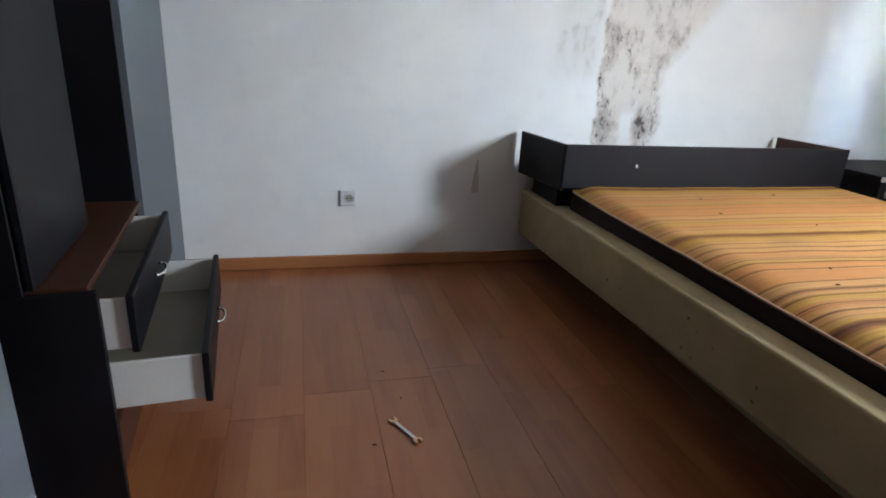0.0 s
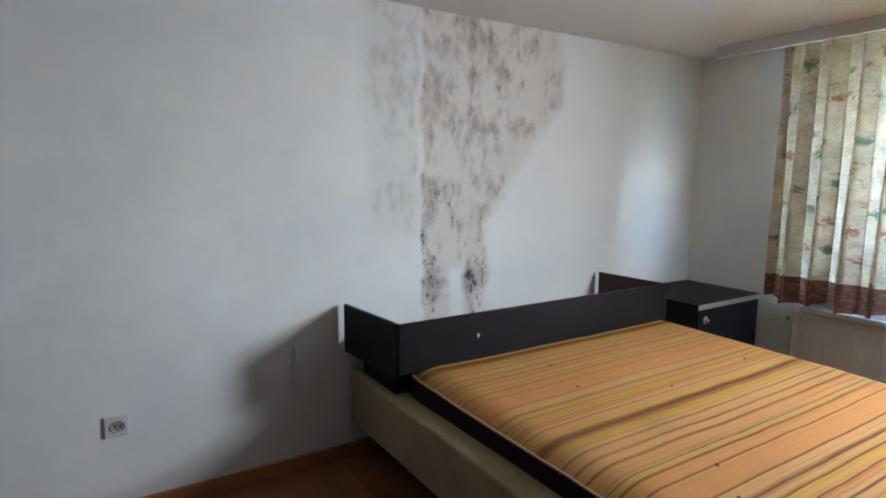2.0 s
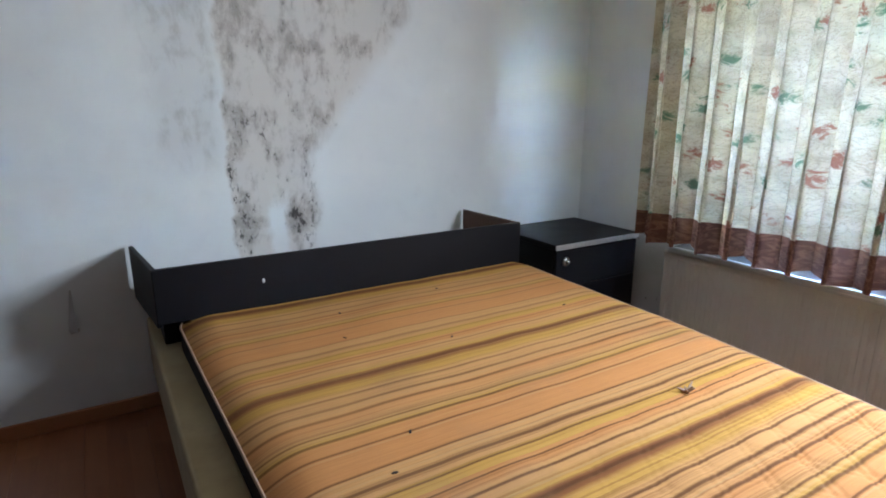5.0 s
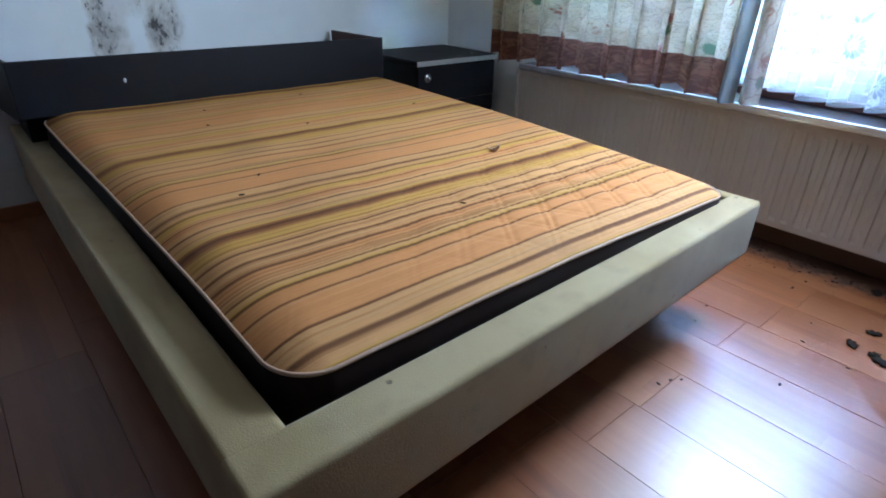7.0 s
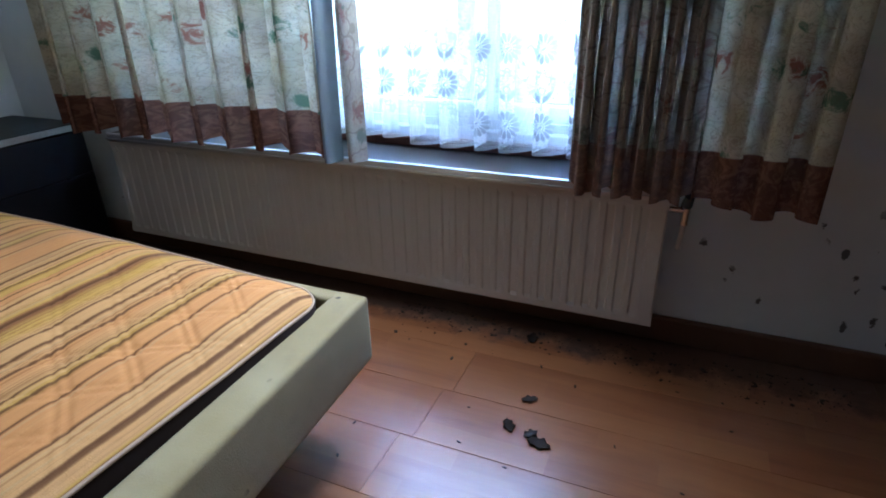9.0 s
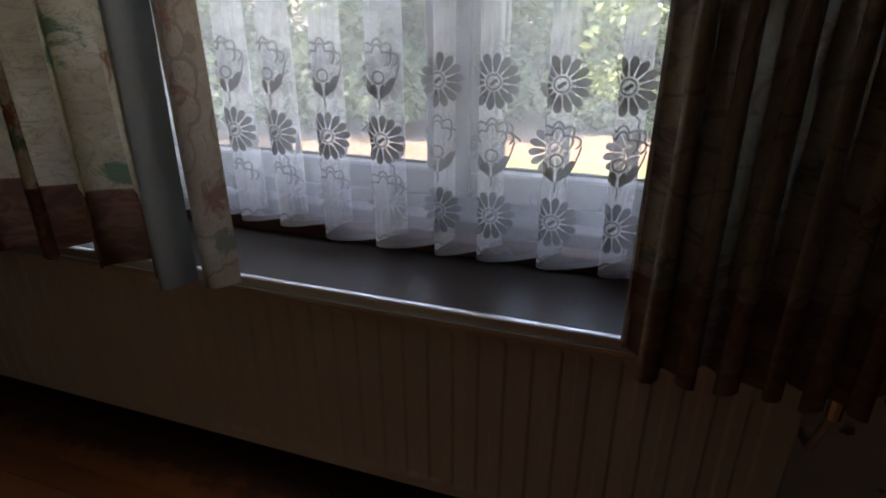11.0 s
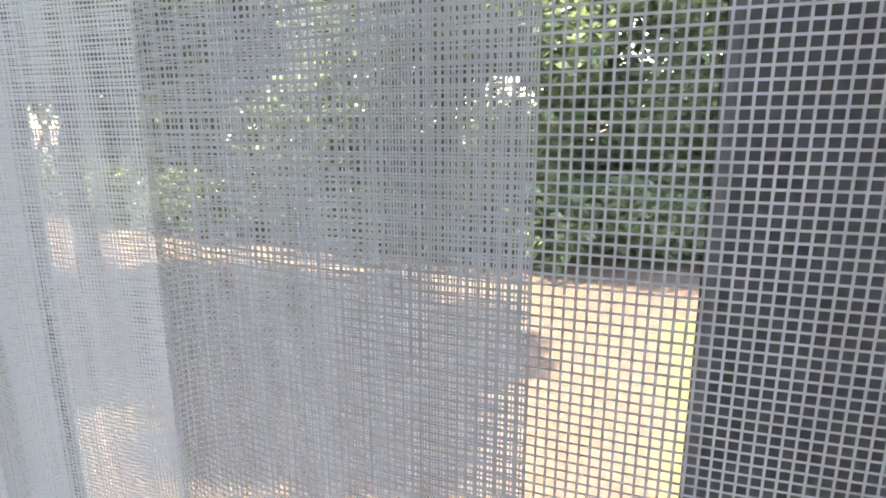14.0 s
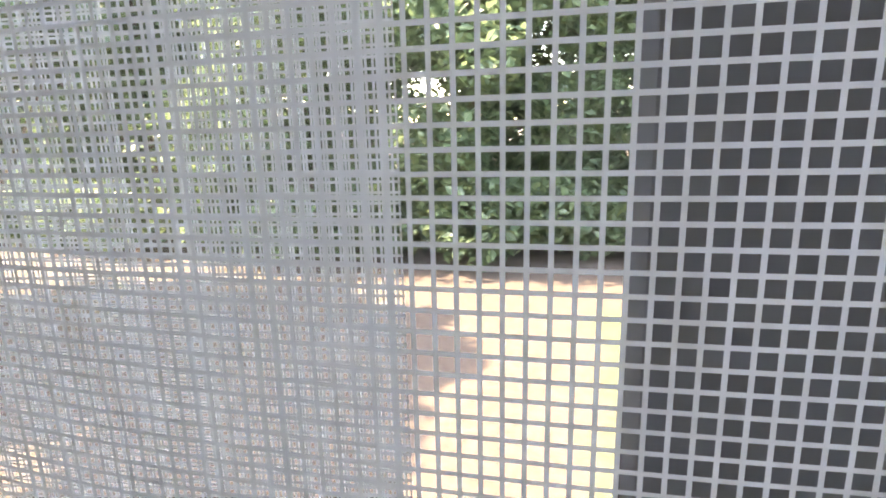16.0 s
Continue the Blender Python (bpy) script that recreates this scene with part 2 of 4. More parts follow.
def floor_wood():
    k = Nodes("laminate_plank")
    co = k.coords()
    rnd = k.n("ObjectInfo").outputs["Random"]
    off = k.n("CombineXYZ")
    k.put(off.inputs[0], k.math("MULTIPLY", rnd, 37.0))
    k.put(off.inputs[1], k.math("MULTIPLY", rnd, 91.0))
    add = k.n("VectorMath", operation="ADD")
    k.put(add.inputs[0], co)
    k.put(add.inputs[1], off.outputs[0])
    px, py, _ = k.xyz(co)
    lane = k.math("FLOOR", k.math("DIVIDE", px, PW / 3))
    wn1 = k.n("TexWhiteNoise", noise_dimensions="2D")
    cell = k.n("CombineXYZ")
    k.put(cell.inputs[0], k.math("ADD", lane, k.math("MULTIPLY", rnd, 50.0)))
    start = k.math("MULTIPLY", k.math("FRACT", k.math("MULTIPLY", k.math("ADD", lane, k.math("MULTIPLY", rnd, 9.0)), 0.618)), 0.45)
    k.put(cell.inputs[1], k.math("FLOOR", k.math("DIVIDE", k.math("ADD", py, start), 0.46)))
    k.put(wn1.inputs["Vector"], cell.outputs[0])
    tone = wn1.outputs["Value"]
    grain = k.noise(k.scaled(add.outputs[0], (9.0, 0.9, 1.0)), 3.0, 6.0, 0.6, 0.5)
    col = k.ramp(grain, [(0.25, (0.17, 0.052, 0.017)), (0.5, (0.24, 0.080, 0.027)), (0.8, (0.31, 0.112, 0.040))])
    col = k.mix(k.math("MULTIPLY", tone, 0.6), col, (0.36, 0.145, 0.055))
    col = k.mix(k.math("MULTIPLY", rnd, 0.3), col, (0.15, 0.038, 0.011))
    dust = k.noise(k.n("NewGeometry").outputs["Position"], 2.5, 2.0)
    col = k.mix(k.math("MULTIPLY", k.step(dust, 0.4, 0.8), 0.06), col, (0.30, 0.24, 0.20))
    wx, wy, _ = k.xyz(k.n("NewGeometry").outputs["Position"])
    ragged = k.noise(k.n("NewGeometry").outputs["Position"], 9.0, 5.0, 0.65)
    # planks turn darker and rougher in a ragged strip along the window wall
    dark_strip = k.step(k.math("ADD", wx, k.math("MULTIPLY", k.math("SUBTRACT", ragged, 0.5), 0.30)), 2.36, 2.47)
    col = k.mix(k.math("MULTIPLY", dark_strip, 0.8), col, (0.035, 0.018, 0.011))
    rough = k.math("ADD", k.math("ADD", 0.25, k.math("MULTIPLY", dust, 0.22)), k.math("MULTIPLY", dark_strip, 0.35))
    k.set(col, rough, Specular_IOR_Level=0.7)
    k.bump(grain, 0.05, 0.002)
    return k.mat


def curtain_fabric(dull=False):
    k = Nodes("shaded_flower_print_curtain" if dull else "flower_print_curtain")
    uv = k.coords("UV")
    u, v, _ = k.xyz(uv)
    n1, n2 = k.noise(uv, 9.0, 3.0), k.noise(uv, 30.0, 3.0, 0.55, 1.6)
    col = k.mix(k.step(n1, 0.35, 0.7), (0.64, 0.59, 0.46), (0.46, 0.40, 0.29))
    line = k.math("SUBTRACT", 1.0, k.step(k.math("ABSOLUTE", k.math("SUBTRACT", n2, 0.5)), 0.0, 0.035))
    col = k.mix(k.math("MULTIPLY", line, 0.38), col, (0.20, 0.14, 0.10))
    speckle = k.noise(uv, 75.0, 4.0, 0.7, 0.8)
    col = k.mix(k.math("MULTIPLY", k.step(speckle, 0.55, 0.68), 0.30), col, (0.30, 0.22, 0.15))
    cell = k.voronoi(uv, 7.0)
    blotch = k.math("ADD", cell[0], k.math("MULTIPLY", k.noise(uv, 20.0, 6.0, 0.7, 1.4), 1.1))
    red = k.math("SUBTRACT", 1.0, k.step(blotch, 0.64, 0.80))
    col = k.mix(k.math("MULTIPLY", red, 0.85), col, k.mix(n1, (0.26, 0.045, 0.03), (0.30, 0.13, 0.08)))
    shift = k.n("VectorMath", operation="ADD")
    k.put(shift.inputs[0], uv)
    shift.inputs[1].default_value = (0.37, 0.73, 0.0)
    blotch2 = k.math("ADD", k.voronoi(k.scaled(shift.outputs[0], (1.0, 1.5, 1.0)), 6.0)[0], k.math("MULTIPLY", k.noise(shift.outputs[0], 18.0, 6.0, 0.7, 1.4), 1.1))
    green = k.math("SUBTRACT", 1.0, k.step(blotch2, 0.65, 0.82))
    col = k.mix(k.math("MULTIPLY", green, 0.85), col, k.mix(n1, (0.02, 0.17, 0.10), (0.12, 0.17, 0.11)))
    ring = k.math("ABSOLUTE", k.math("SUBTRACT", k.math("FRACT", k.math("MULTIPLY", k.math("ADD", k.voronoi(uv, 13.0)[0], k.math("MULTIPLY", n1, 0.25)), 2.2)), 0.5))
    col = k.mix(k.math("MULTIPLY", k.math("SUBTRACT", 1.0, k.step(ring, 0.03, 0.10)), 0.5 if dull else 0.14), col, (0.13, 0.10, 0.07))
    # same print pulled towards dark brown: backlit shade put into the cloth's colour
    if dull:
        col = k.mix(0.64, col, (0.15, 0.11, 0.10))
    border = k.math("SUBTRACT", 1.0, k.step(k.math("ADD", v, k.math("MULTIPLY", n1, 0.01)), 0.149, 0.153))
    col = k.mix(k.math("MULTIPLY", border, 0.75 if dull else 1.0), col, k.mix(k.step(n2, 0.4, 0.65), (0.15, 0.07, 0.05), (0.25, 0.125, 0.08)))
    dif, tra, mix = k.n("BsdfDiffuse"), k.n("BsdfTranslucent"), k.n("MixShader")
    k.put(dif.inputs[0], col)
    k.put(tra.inputs[0], col)
    mix.inputs[0].default_value = 0.26
    k.t.links.new(dif.outputs[0], mix.inputs[1])
    k.t.links.new(tra.outputs[0], mix.inputs[2])
    k.t.links.new(mix.outputs[0], k.out.inputs[0])
    return k.mat


def net_fabric():
    """A white net of 1.3 mm meshes; UVs are in metres."""
    k = Nodes("white_net")
    uv = k.coords("UV")
    u, v, _ = k.xyz(uv)
    cell, width = 0.0014, 0.24

    def threads(a):
        return k.math("LESS_THAN", k.math("FRACT", k.math("DIVIDE", a, cell)), width)
    weave = k.math("MAXIMUM", threads(u), threads(v))
    dif, tra, tr = k.n("BsdfDiffuse"), k.n("BsdfTranslucent"), k.n("BsdfTransparent")
    dif.inputs[0].default_value = tra.inputs[0].default_value = (0.94, 0.94, 0.95, 1)
    cloth, mix = k.n("MixShader"), k.n("MixShader")
    cloth.inputs[0].default_value = 0.68
    k.t.links.new(dif.outputs[0], cloth.inputs[1])
    k.t.links.new(tra.outputs[0], cloth.inputs[2])
    k.put(mix.inputs[0], weave)
    k.t.links.new(tr.outputs[0], mix.inputs[1])
    k.t.links.new(cloth.outputs[0], mix.inputs[2])
    k.t.links.new(mix.outputs[0], k.out.inputs[0])
    return k.mat


def cloth_mat(name, color, through_light=0.3):
    k = Nodes(name)
    col = k.mix(k.noise(k.coords(), 220.0, 3.0), tuple(c * 0.85 for c in color), color)
    dif, tra, mix = k.n("BsdfDiffuse"), k.n("BsdfTranslucent"), k.n("MixShader")
    k.put(dif.inputs[0], col)
    k.put(tra.inputs[0], col)
    mix.inputs[0].default_value = through_light
    k.t.links.new(dif.outputs[0], mix.inputs[1])
    k.t.links.new(tra.outputs[0], mix.inputs[2])
    k.t.links.new(mix.outputs[0], k.out.inputs[0])
    return k.mat


def leaf_mat(name, a, b):
    k = Nodes(name)
    rnd = k.n("NewGeometry").outputs["Random Per Island"]
    col = k.mix(k.math("ADD", k.math("MULTIPLY", rnd, 0.7), k.math("MULTIPLY", k.noise(k.coords(), 1.2), 0.3)), a, b)
    dif, tra, mix, gl, m2 = k.n("BsdfDiffuse"), k.n("BsdfTranslucent"), k.n("MixShader"), k.n("BsdfGlossy"), k.n("MixShader")
    k.put(dif.inputs[0], col)
    k.put(tra.inputs[0], col)
    mix.inputs[0].default_value, m2.inputs[0].default_value, gl.inputs["Roughness"].default_value = 0.5, 0.04, 0.4
    k.t.links.new(dif.outputs[0], mix.inputs[1])
    k.t.links.new(tra.outputs[0], mix.inputs[2])
    k.t.links.new(mix.outputs[0], m2.inputs[1])
    k.t.links.new(gl.outputs[0], m2.inputs[2])
    k.t.links.new(m2.outputs[0], k.out.inputs[0])
    return k.mat


def ground_mat():
    k = Nodes("garden_ground")
    co = k.coords()
    x, y, z = k.xyz(co)
    n, f = k.noise(co, 0.8, 5.0), k.noise(co, 14.0, 5.0)
    dirt = k.mix(k.step(f, 0.3, 0.7), (0.080, 0.054, 0.039), (0.118, 0.083, 0.062))
    grass = k.mix(k.step(f, 0.3, 0.7), (0.065, 0.08, 0.028), (0.105, 0.12, 0.05))
    edge = k.math("ADD", k.math("ADD", y, k.math("MULTIPLY", x, -0.18)), k.math("MULTIPLY", k.math("SUBTRACT", n, 0.5), 1.6))
    lawn = k.math("SUBTRACT", 1.0, k.step(edge, -3.1, -2.5))
    lawn = k.math("MULTIPLY", lawn, k.math("SUBTRACT", 1.0, k.step(k.math("ADD", x, k.math("MULTIPLY", n, 1.0)), 8.2, 8.7)))
    k.set(k.mix(lawn, dirt, grass), 0.9)
    k.bump(f, 0.5, 0.03)
    return k.mat


def dirty_plush():
    k = Nodes("dirty_pale_green_plush")
    co = k.coords()
    big, mid, fine = k.noise(co, 2.2, 4.0), k.noise(co, 14.0, 5.0), k.noise(co, 260.0, 3.0)
    col = k.mix(k.step(big, 0.3, 0.7), (0.29, 0.218, 0.105), (0.385, 0.31, 0.17))
    col = k.mix(k.math("MULTIPLY", k.step(mid, 0.50, 0.75), 0.25), col, (0.17, 0.14, 0.085))
    d = k.math("ADD", k.voronoi(co, 16.0)[0], k.math("MULTIPLY", k.noise(co, 60.0), 0.25))
    spot = k.math("MULTIPLY", k.math("SUBTRACT", 1.0, k.step(d, 0.20, 0.26)), k.step(k.noise(co, 6.0), 0.48, 0.58))
    col = k.mix(k.math("MULTIPLY", spot, 0.85), col, (0.035, 0.028, 0.02))
    k.set(col, 0.9, Specular_IOR_Level=0.2, Sheen_Weight=0.15)
    k.bump(k.math("ADD", fine, k.math("MULTIPLY", mid, 0.4)), 0.3, 0.003)
    return k.mat


M_WALL, M_MOULD, M_DOTS = wall_paint("white_wall_paint"), wall_paint("mouldy_wall_paint", mould=True), wall_paint("spotted_wall_paint", dots=True)
M_GREY = plain("blue_grey_wall_paint", (0.13, 0.148, 0.17), 0.75, vary=0.12, scale=3)
M_CEIL = plain("ceiling_paint", (0.74, 0.74, 0.73), 0.8, vary=0.05)
PW, PL = 0.235, 1.38
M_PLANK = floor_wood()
M_GROUT = plain("floor_underlay", (0.05, 0.025, 0.012), 0.8)
M_BASE = plain("baseboard_wood", (0.36, 0.15, 0.06), 0.4, vary=0.2, scale=3)
M_BASE_DARK = plain("dark_baseboard_wood", (0.13, 0.06, 0.03), 0.5, vary=0.3)
M_BLACK = plain("black_laminate", (0.005, 0.005, 0.007), 0.5, vary=0.3, bump=0.06, spec=0.22)
M_BROWN = plain("dark_brown_veneer", (0.06, 0.022, 0.012), 0.5, vary=0.4, spec=0.3)
M_FABRIC = mattress_fabric()
M_SIDE = plain("dark_mattress_side", (0.016, 0.008, 0.007), 0.85, vary=0.3, spec=0.2)
M_PIPING = plain("pale_piping", (0.42, 0.28, 0.19), 0.7)
M_RAIL = dirty_plush()
M_RADIATOR = plain("cream_radiator_enamel", (0.62, 0.60, 0.56), 0.36, vary=0.06, bump=0.05)
M_SILL = plain("dark_dusty_stone_sill", (0.045, 0.034, 0.030), 0.36, vary=0.6, scale=9, spec=0.3)
M_ALU = plain("worn_aluminium", (0.55, 0.55, 0.56), 0.35, 0.9, vary=0.15)
M_FRAME = plain("grey_white_window_frame", (0.36, 0.37, 0.40), 0.4, vary=0.06, bump=0.03)
M_SEAL = plain("black_rubber_seal", (0.012, 0.012, 0.012), 0.6)
M_STRIP = plain("rusty_brown_strip", (0.10, 0.03, 0.018), 0.6, vary=0.4)
M_CURTAIN, M_CURTAIN_SHADED = curtain_fabric(), curtain_fabric(True)
M_LINING = cloth_mat("pale_curtain_lining", (0.24, 0.26, 0.27), 0.2)
M_NET = net_fabric()
M_LACE = cloth_mat("dense_lace_thread", (0.55, 0.55, 0.57), 0.34)
M_DRAWER = plain("white_drawer_side", (0.66, 0.66, 0.64), 0.5, vary=0.12)
M_DRAWER_IN = plain("grey_drawer_inside", (0.30, 0.29, 0.25), 0.6, vary=0.15)
M_CHROME = plain("chrome", (0.75, 0.75, 0.76), 0.2, 1.0, vary=0.1)
M_STEEL = plain("dull_metal", (0.45, 0.44, 0.42), 0.4, 1.0, vary=0.2)
M_TRIM = plain("pale_metal_trim", (0.55, 0.55, 0.55), 0.35, 0.6, vary=0.12)
M_PLASTIC = plain("grey_white_plastic", (0.62, 0.64, 0.66), 0.4, vary=0.05)
M_SCRAP = plain("grey_torn_paper", (0.48, 0.47, 0.45), 0.8, vary=0.3, scale=20)
M_DARK = plain("dark_hole", (0.01, 0.01, 0.01), 0.8)
M_BRASS = plain("brassy_metal", (0.62, 0.42, 0.26), 0.35, 0.8, vary=0.2)
M_LEAFDRY = plain("dry_dark_leaf", (0.030, 0.017, 0.011), 0.7, vary=0.4)
M_BARK = plain("bark", (0.12, 0.085, 0.06), 0.9, vary=0.4, scale=8, bump=0.6, fine=40)
M_LEAF = leaf_mat("green_leaf", (0.095, 0.145, 0.075), (0.22, 0.28, 0.145))
M_LEAF_LIGHT = leaf_mat("yellow_green_leaf", (0.08, 0.13, 0.03), (0.16, 0.22, 0.055))
M_GROUND = ground_mat()
kg = Nodes("window_glass")
M_GLASS = kg.set((0.97, 0.98, 0.98), 0.0, Transmission_Weight=1.0, IOR=1.45)

# ---- room shell ----
XL, XR, YB, H = -1.83, 2.61, -6.0, 2.17
WX = 2.87


def structure(name, bm, mat, label, category="wall"):
    return tagged(mesh_object(name, bm, mat), label, category, kind="structure")


structure("floor", box(XL - 0.6, WX - 0.02, YB, 0.0, -0.2, -0.012), M_GROUT, "orange-brown laminate plank floor", "floor")
structure("wall_head", box(XL - 0.8, WX, 0.0, 0.25, -0.2, H), M_MOULD, "white painted wall with a column of black mould")
bm = box(XL - 0.25, XL, -0.66, 0.0, -0.2, H)
structure("wall_left_1", bm, M_GREY, "plain blue-grey painted wall")
structure("wall_left_2", box(XL - 0.25, XL, YB, -1.80, -0.2, H), M_GREY, "plain blue-grey painted wall")
structure("wall_left_3", box(XL - 0.80, XL - 0.62, -1.80, -0.66, -0.2, H), M_GREY, "plain painted wall at the back of the niche")
structure("wall_left_4", box(XL - 0.62, XL - 0.25, -1.80 - 0.1, -1.80, -0.2, H), M_GREY, "plain painted cheek of the niche")
structure("wall_left_5", box(XL - 0.62, XL - 0.25, -0.66, -0.56, -0.2, H), M_GREY, "plain painted cheek of the niche")
structure("wall_back", box(XL - 0.25, WX, YB - 0.2, YB, -0.2, H), M_GREY, "plain blue-grey painted wall")
structure("ceiling", box(XL - 0.8, WX, YB - 0.2, 0.25, H, H + 0.2), M_CEIL, "plain off-white ceiling", "ceiling")
WY0, WY1, WZ0, WZ1 = -3.18, -0.98, 0.63, 2.02
bm = bmesh.new()
add_box(bm, XR, WX, WY1, 0.0, -0.2, H)
add_box(bm, XR, WX, YB, WY0, -0.2, H)
add_box(bm, XR, WX, WY0, WY1, -0.2, WZ0 - 0.03)
add_box(bm, XR, WX, WY0, WY1, WZ1, H)
structure("wall_window", bm, M_DOTS, "white painted window wall with dark mould spots low down")
structure("baseboard_1", box(XL, XR, -0.014, -0.001, 0.0, 0.07, 0.004), M_BASE, "orange-brown wooden baseboard", "baseboard")
structure("baseboard_2", box(XR - 0.028, XR - 0.001, YB, -0.015, 0.0, 0.10, 0.007, 2), M_BASE_DARK, "dark dirty wooden baseboard", "baseboard")

# ---- window ----
win = tagged(new("window_1"), "grey-white framed two-sash window with a black seal", "window", kind="structure")
FX0, FX1 = 2.757, 2.80
bm = bmesh.new()
add_box(bm, FX0, FX1 + 0.06, WY0, WY1, 0.66, 0.735, 0.004)
add_box(bm, FX0, FX1 + 0.06, WY0, WY1, WZ1 - 0.06, WZ1, 0.004)
add_box(bm, FX0, FX1 + 0.06, WY0, WY0 + 0.06, 0.735, WZ1 - 0.06, 0.004)
add_box(bm, FX0, FX1 + 0.06, WY1 - 0.06, WY1, 0.735, WZ1 - 0.06, 0.004)
part("window_frame", bm, M_FRAME, win)


def sash(y0, y1):
    bm = bmesh.new()
    t = 0.062
    add_box(bm, FX0 - 0.012, FX1, y0, y1, 0.737, 0.80, 0.005)
    add_box(bm, FX0 - 0.012, FX1, y0, y1, WZ1 - 0.13, WZ1 - 0.062, 0.005)
    add_box(bm, FX0 - 0.012, FX1, y0, y0 + t, 0.80, WZ1 - 0.13, 0.005)
    add_box(bm, FX0 - 0.012, FX1, y1 - t, y1, 0.80, WZ1 - 0.13, 0.005)
    for j in range(5):
        add_box(bm, FX0 - 0.0135, FX0 - 0.0119, y1 - 0.0425 - j * 0.0045, y1 - 0.040 - j * 0.0045, 0.803, WZ1 - 0.133)
    s = part("sash", bm, M_FRAME, win)
    bm = bmesh.new()
    for a in ((y0 + t, y1 - t, 0.80, 0.806), (y0 + t, y1 - t, WZ1 - 0.136, WZ1 - 0.13), (y0 + t, y0 + t + 0.006, 0.806, WZ1 - 0.136), (y1 - t - 0.006, y1 - t, 0.806, WZ1 - 0.136)):
        add_box(bm, FX1 - 0.018, FX1 - 0.006, *a)
    part("seal", bm, M_SEAL, s, "black rubber glazing seal")
    p = part("pane", box(FX1 - 0.014, FX1 - 0.010, y0 + t, y1 - t, 0.80, WZ1 - 0.13), M_GLASS, s, "clear glass pane")
    p.visible_shadow = False
    return s


sash(-2.565, -1.80)
sash(WY0 + 0.062, -2.604)
sash(WY1 - 0.82 + 0.002, WY1 - 0.062)
part("mullion", box(FX0 - 0.004, FX1 - 0.02, -2.603, -2.566, 0.737, WZ1 - 0.062, 0.004), M_FRAME, win)
part("lower_panel", box(2.701, FX0 - 0.001, WY0, WY1, 0.632, 0.70, 0.003), M_FRAME, win)
part("glazing_strip", box(2.655, 2.70, WY0, WY1, 0.632, 0.668, 0.003), M_STRIP, win, "rusty brown strip under the frame")

sill = thing("window_sill", "dark dusty window sill with an aluminium front edge", "window sill")
part("board", box(2.435, 2.86, WY0 - 0.06, -0.86, 0.604, 0.63, 0.003), M_SILL, sill)
bm = bmesh.new()
add_box(bm, 2.418, 2.434, WY0 - 0.06, -0.86, 0.596, 0.634, 0.006, 3)
add_box(bm, 2.412, 2.417, WY0 - 0.06, -0.86, 0.605, 0.612)
part("edge_profile", bm, M_ALU, sill, "worn aluminium edge profile")

# ---- radiator ----
rad = thing("panel_radiator", "long cream ribbed panel radiator below the window", "radiator")
RY0, RY1, RZ0, RZ1, RX = -3.27, -0.80, 0.118, 0.592, 2.47
n_rib = 45
prof = []
for i in range(n_rib):
    w = (RY1 - RY0 - 0.06) / n_rib
    a = RY0 + 0.03 + i * w
    prof += [(a, 0.0), (a + 0.36 * w, 0.0), (a + 0.48 * w, 0.005), (a + 0.88 * w, 0.005)]
ys = [(RY0, 0.006), (RY0 + 0.006, 0.0), (RY0 + 0.029, 0.0)] + prof + [(RY1 - 0.03, 0.0), (RY1 - 0.006, 0.0), (RY1, 0.006)]
bm = bmesh.new()
zs = [(RZ0, 0.006, 0), (RZ0 + 0.006, 0.0, 0), (RZ0 + 0.03, 0.0, 0), (RZ0 + 0.045, 0.0, 1), (RZ1 - 0.045, 0.0, 1), (RZ1 - 0.03, 0.0, 0), (RZ1 - 0.006, 0.0, 0), (RZ1, 0.006, 0)]
vv = [[bm.verts.new((RX + max(dz, d * k if k else dz), y, z)) for (z, dz, k) in zs] for (y, d) in ys]
for i in range(len(ys) - 1):
    for j in range(len(zs) - 1):
        bm.faces.new((vv[i][j], vv[i + 1][j], vv[i + 1][j + 1], vv[i][j + 1]))
add_box(bm, RX + 0.0105, RX + 0.022, RY0 + 0.002, RY1 - 0.002, RZ0 + 0.002, RZ1 - 0.002)
part("front_panel", bm, M_RADIATOR, rad)
part("back_panel", box(RX + 0.065, RX + 0.078, RY0 + 0.01, RY1 - 0.01, RZ0, RZ1 - 0.004, 0.004), M_RADIATOR, rad)
bm = bmesh.new()
for i in range(60):
    a = RY0 + 0.03 + i * (RY1 - RY0 - 0.06) / 60
    add_box(bm, RX + 0.024, RX + 0.063, a, a + 0.004, RZ0 + 0.03, RZ1 - 0.004)
part("top_grille", bm, M_RADIATOR, rad)
for y in (RY0 + 0.004, RY1 - 0.004):
    part("side_cover", box(RX + 0.023, RX + 0.064, y - 0.003, y + 0.003, RZ0 + 0.02, RZ1 - 0.006, 0.002), M_RADIATOR, rad)
for y in (-0.95, -2.0, -3.1):
    part("bracket", box(RX + 0.0785, XR + 0.004, y - 0.015, y + 0.015, RZ0 + 0.05, RZ1 - 0.05), M_STEEL, rad)
bm = bmesh.new()
add_tube(bm, (2.50, RY0, 0.55), (2.50, RY0 - 0.05, 0.55), 0.012, 0.012)
add_tube(bm, (2.50, RY0 - 0.05, 0.565), (2.50, RY0 - 0.05, 0.50), 0.014, 0.012)
valve = part("valve", bm, M_CHROME, rad, "chrome radiator valve")
bm = bmesh.new()
add_tube(bm, (2.50, RY0 - 0.05, 0.565), (2.485, RY0 - 0.055, 0.60), 0.017, 0.015, 12)
part("cap", bm, M_SEAL, valve, "black valve cap")
bm = bmesh.new()
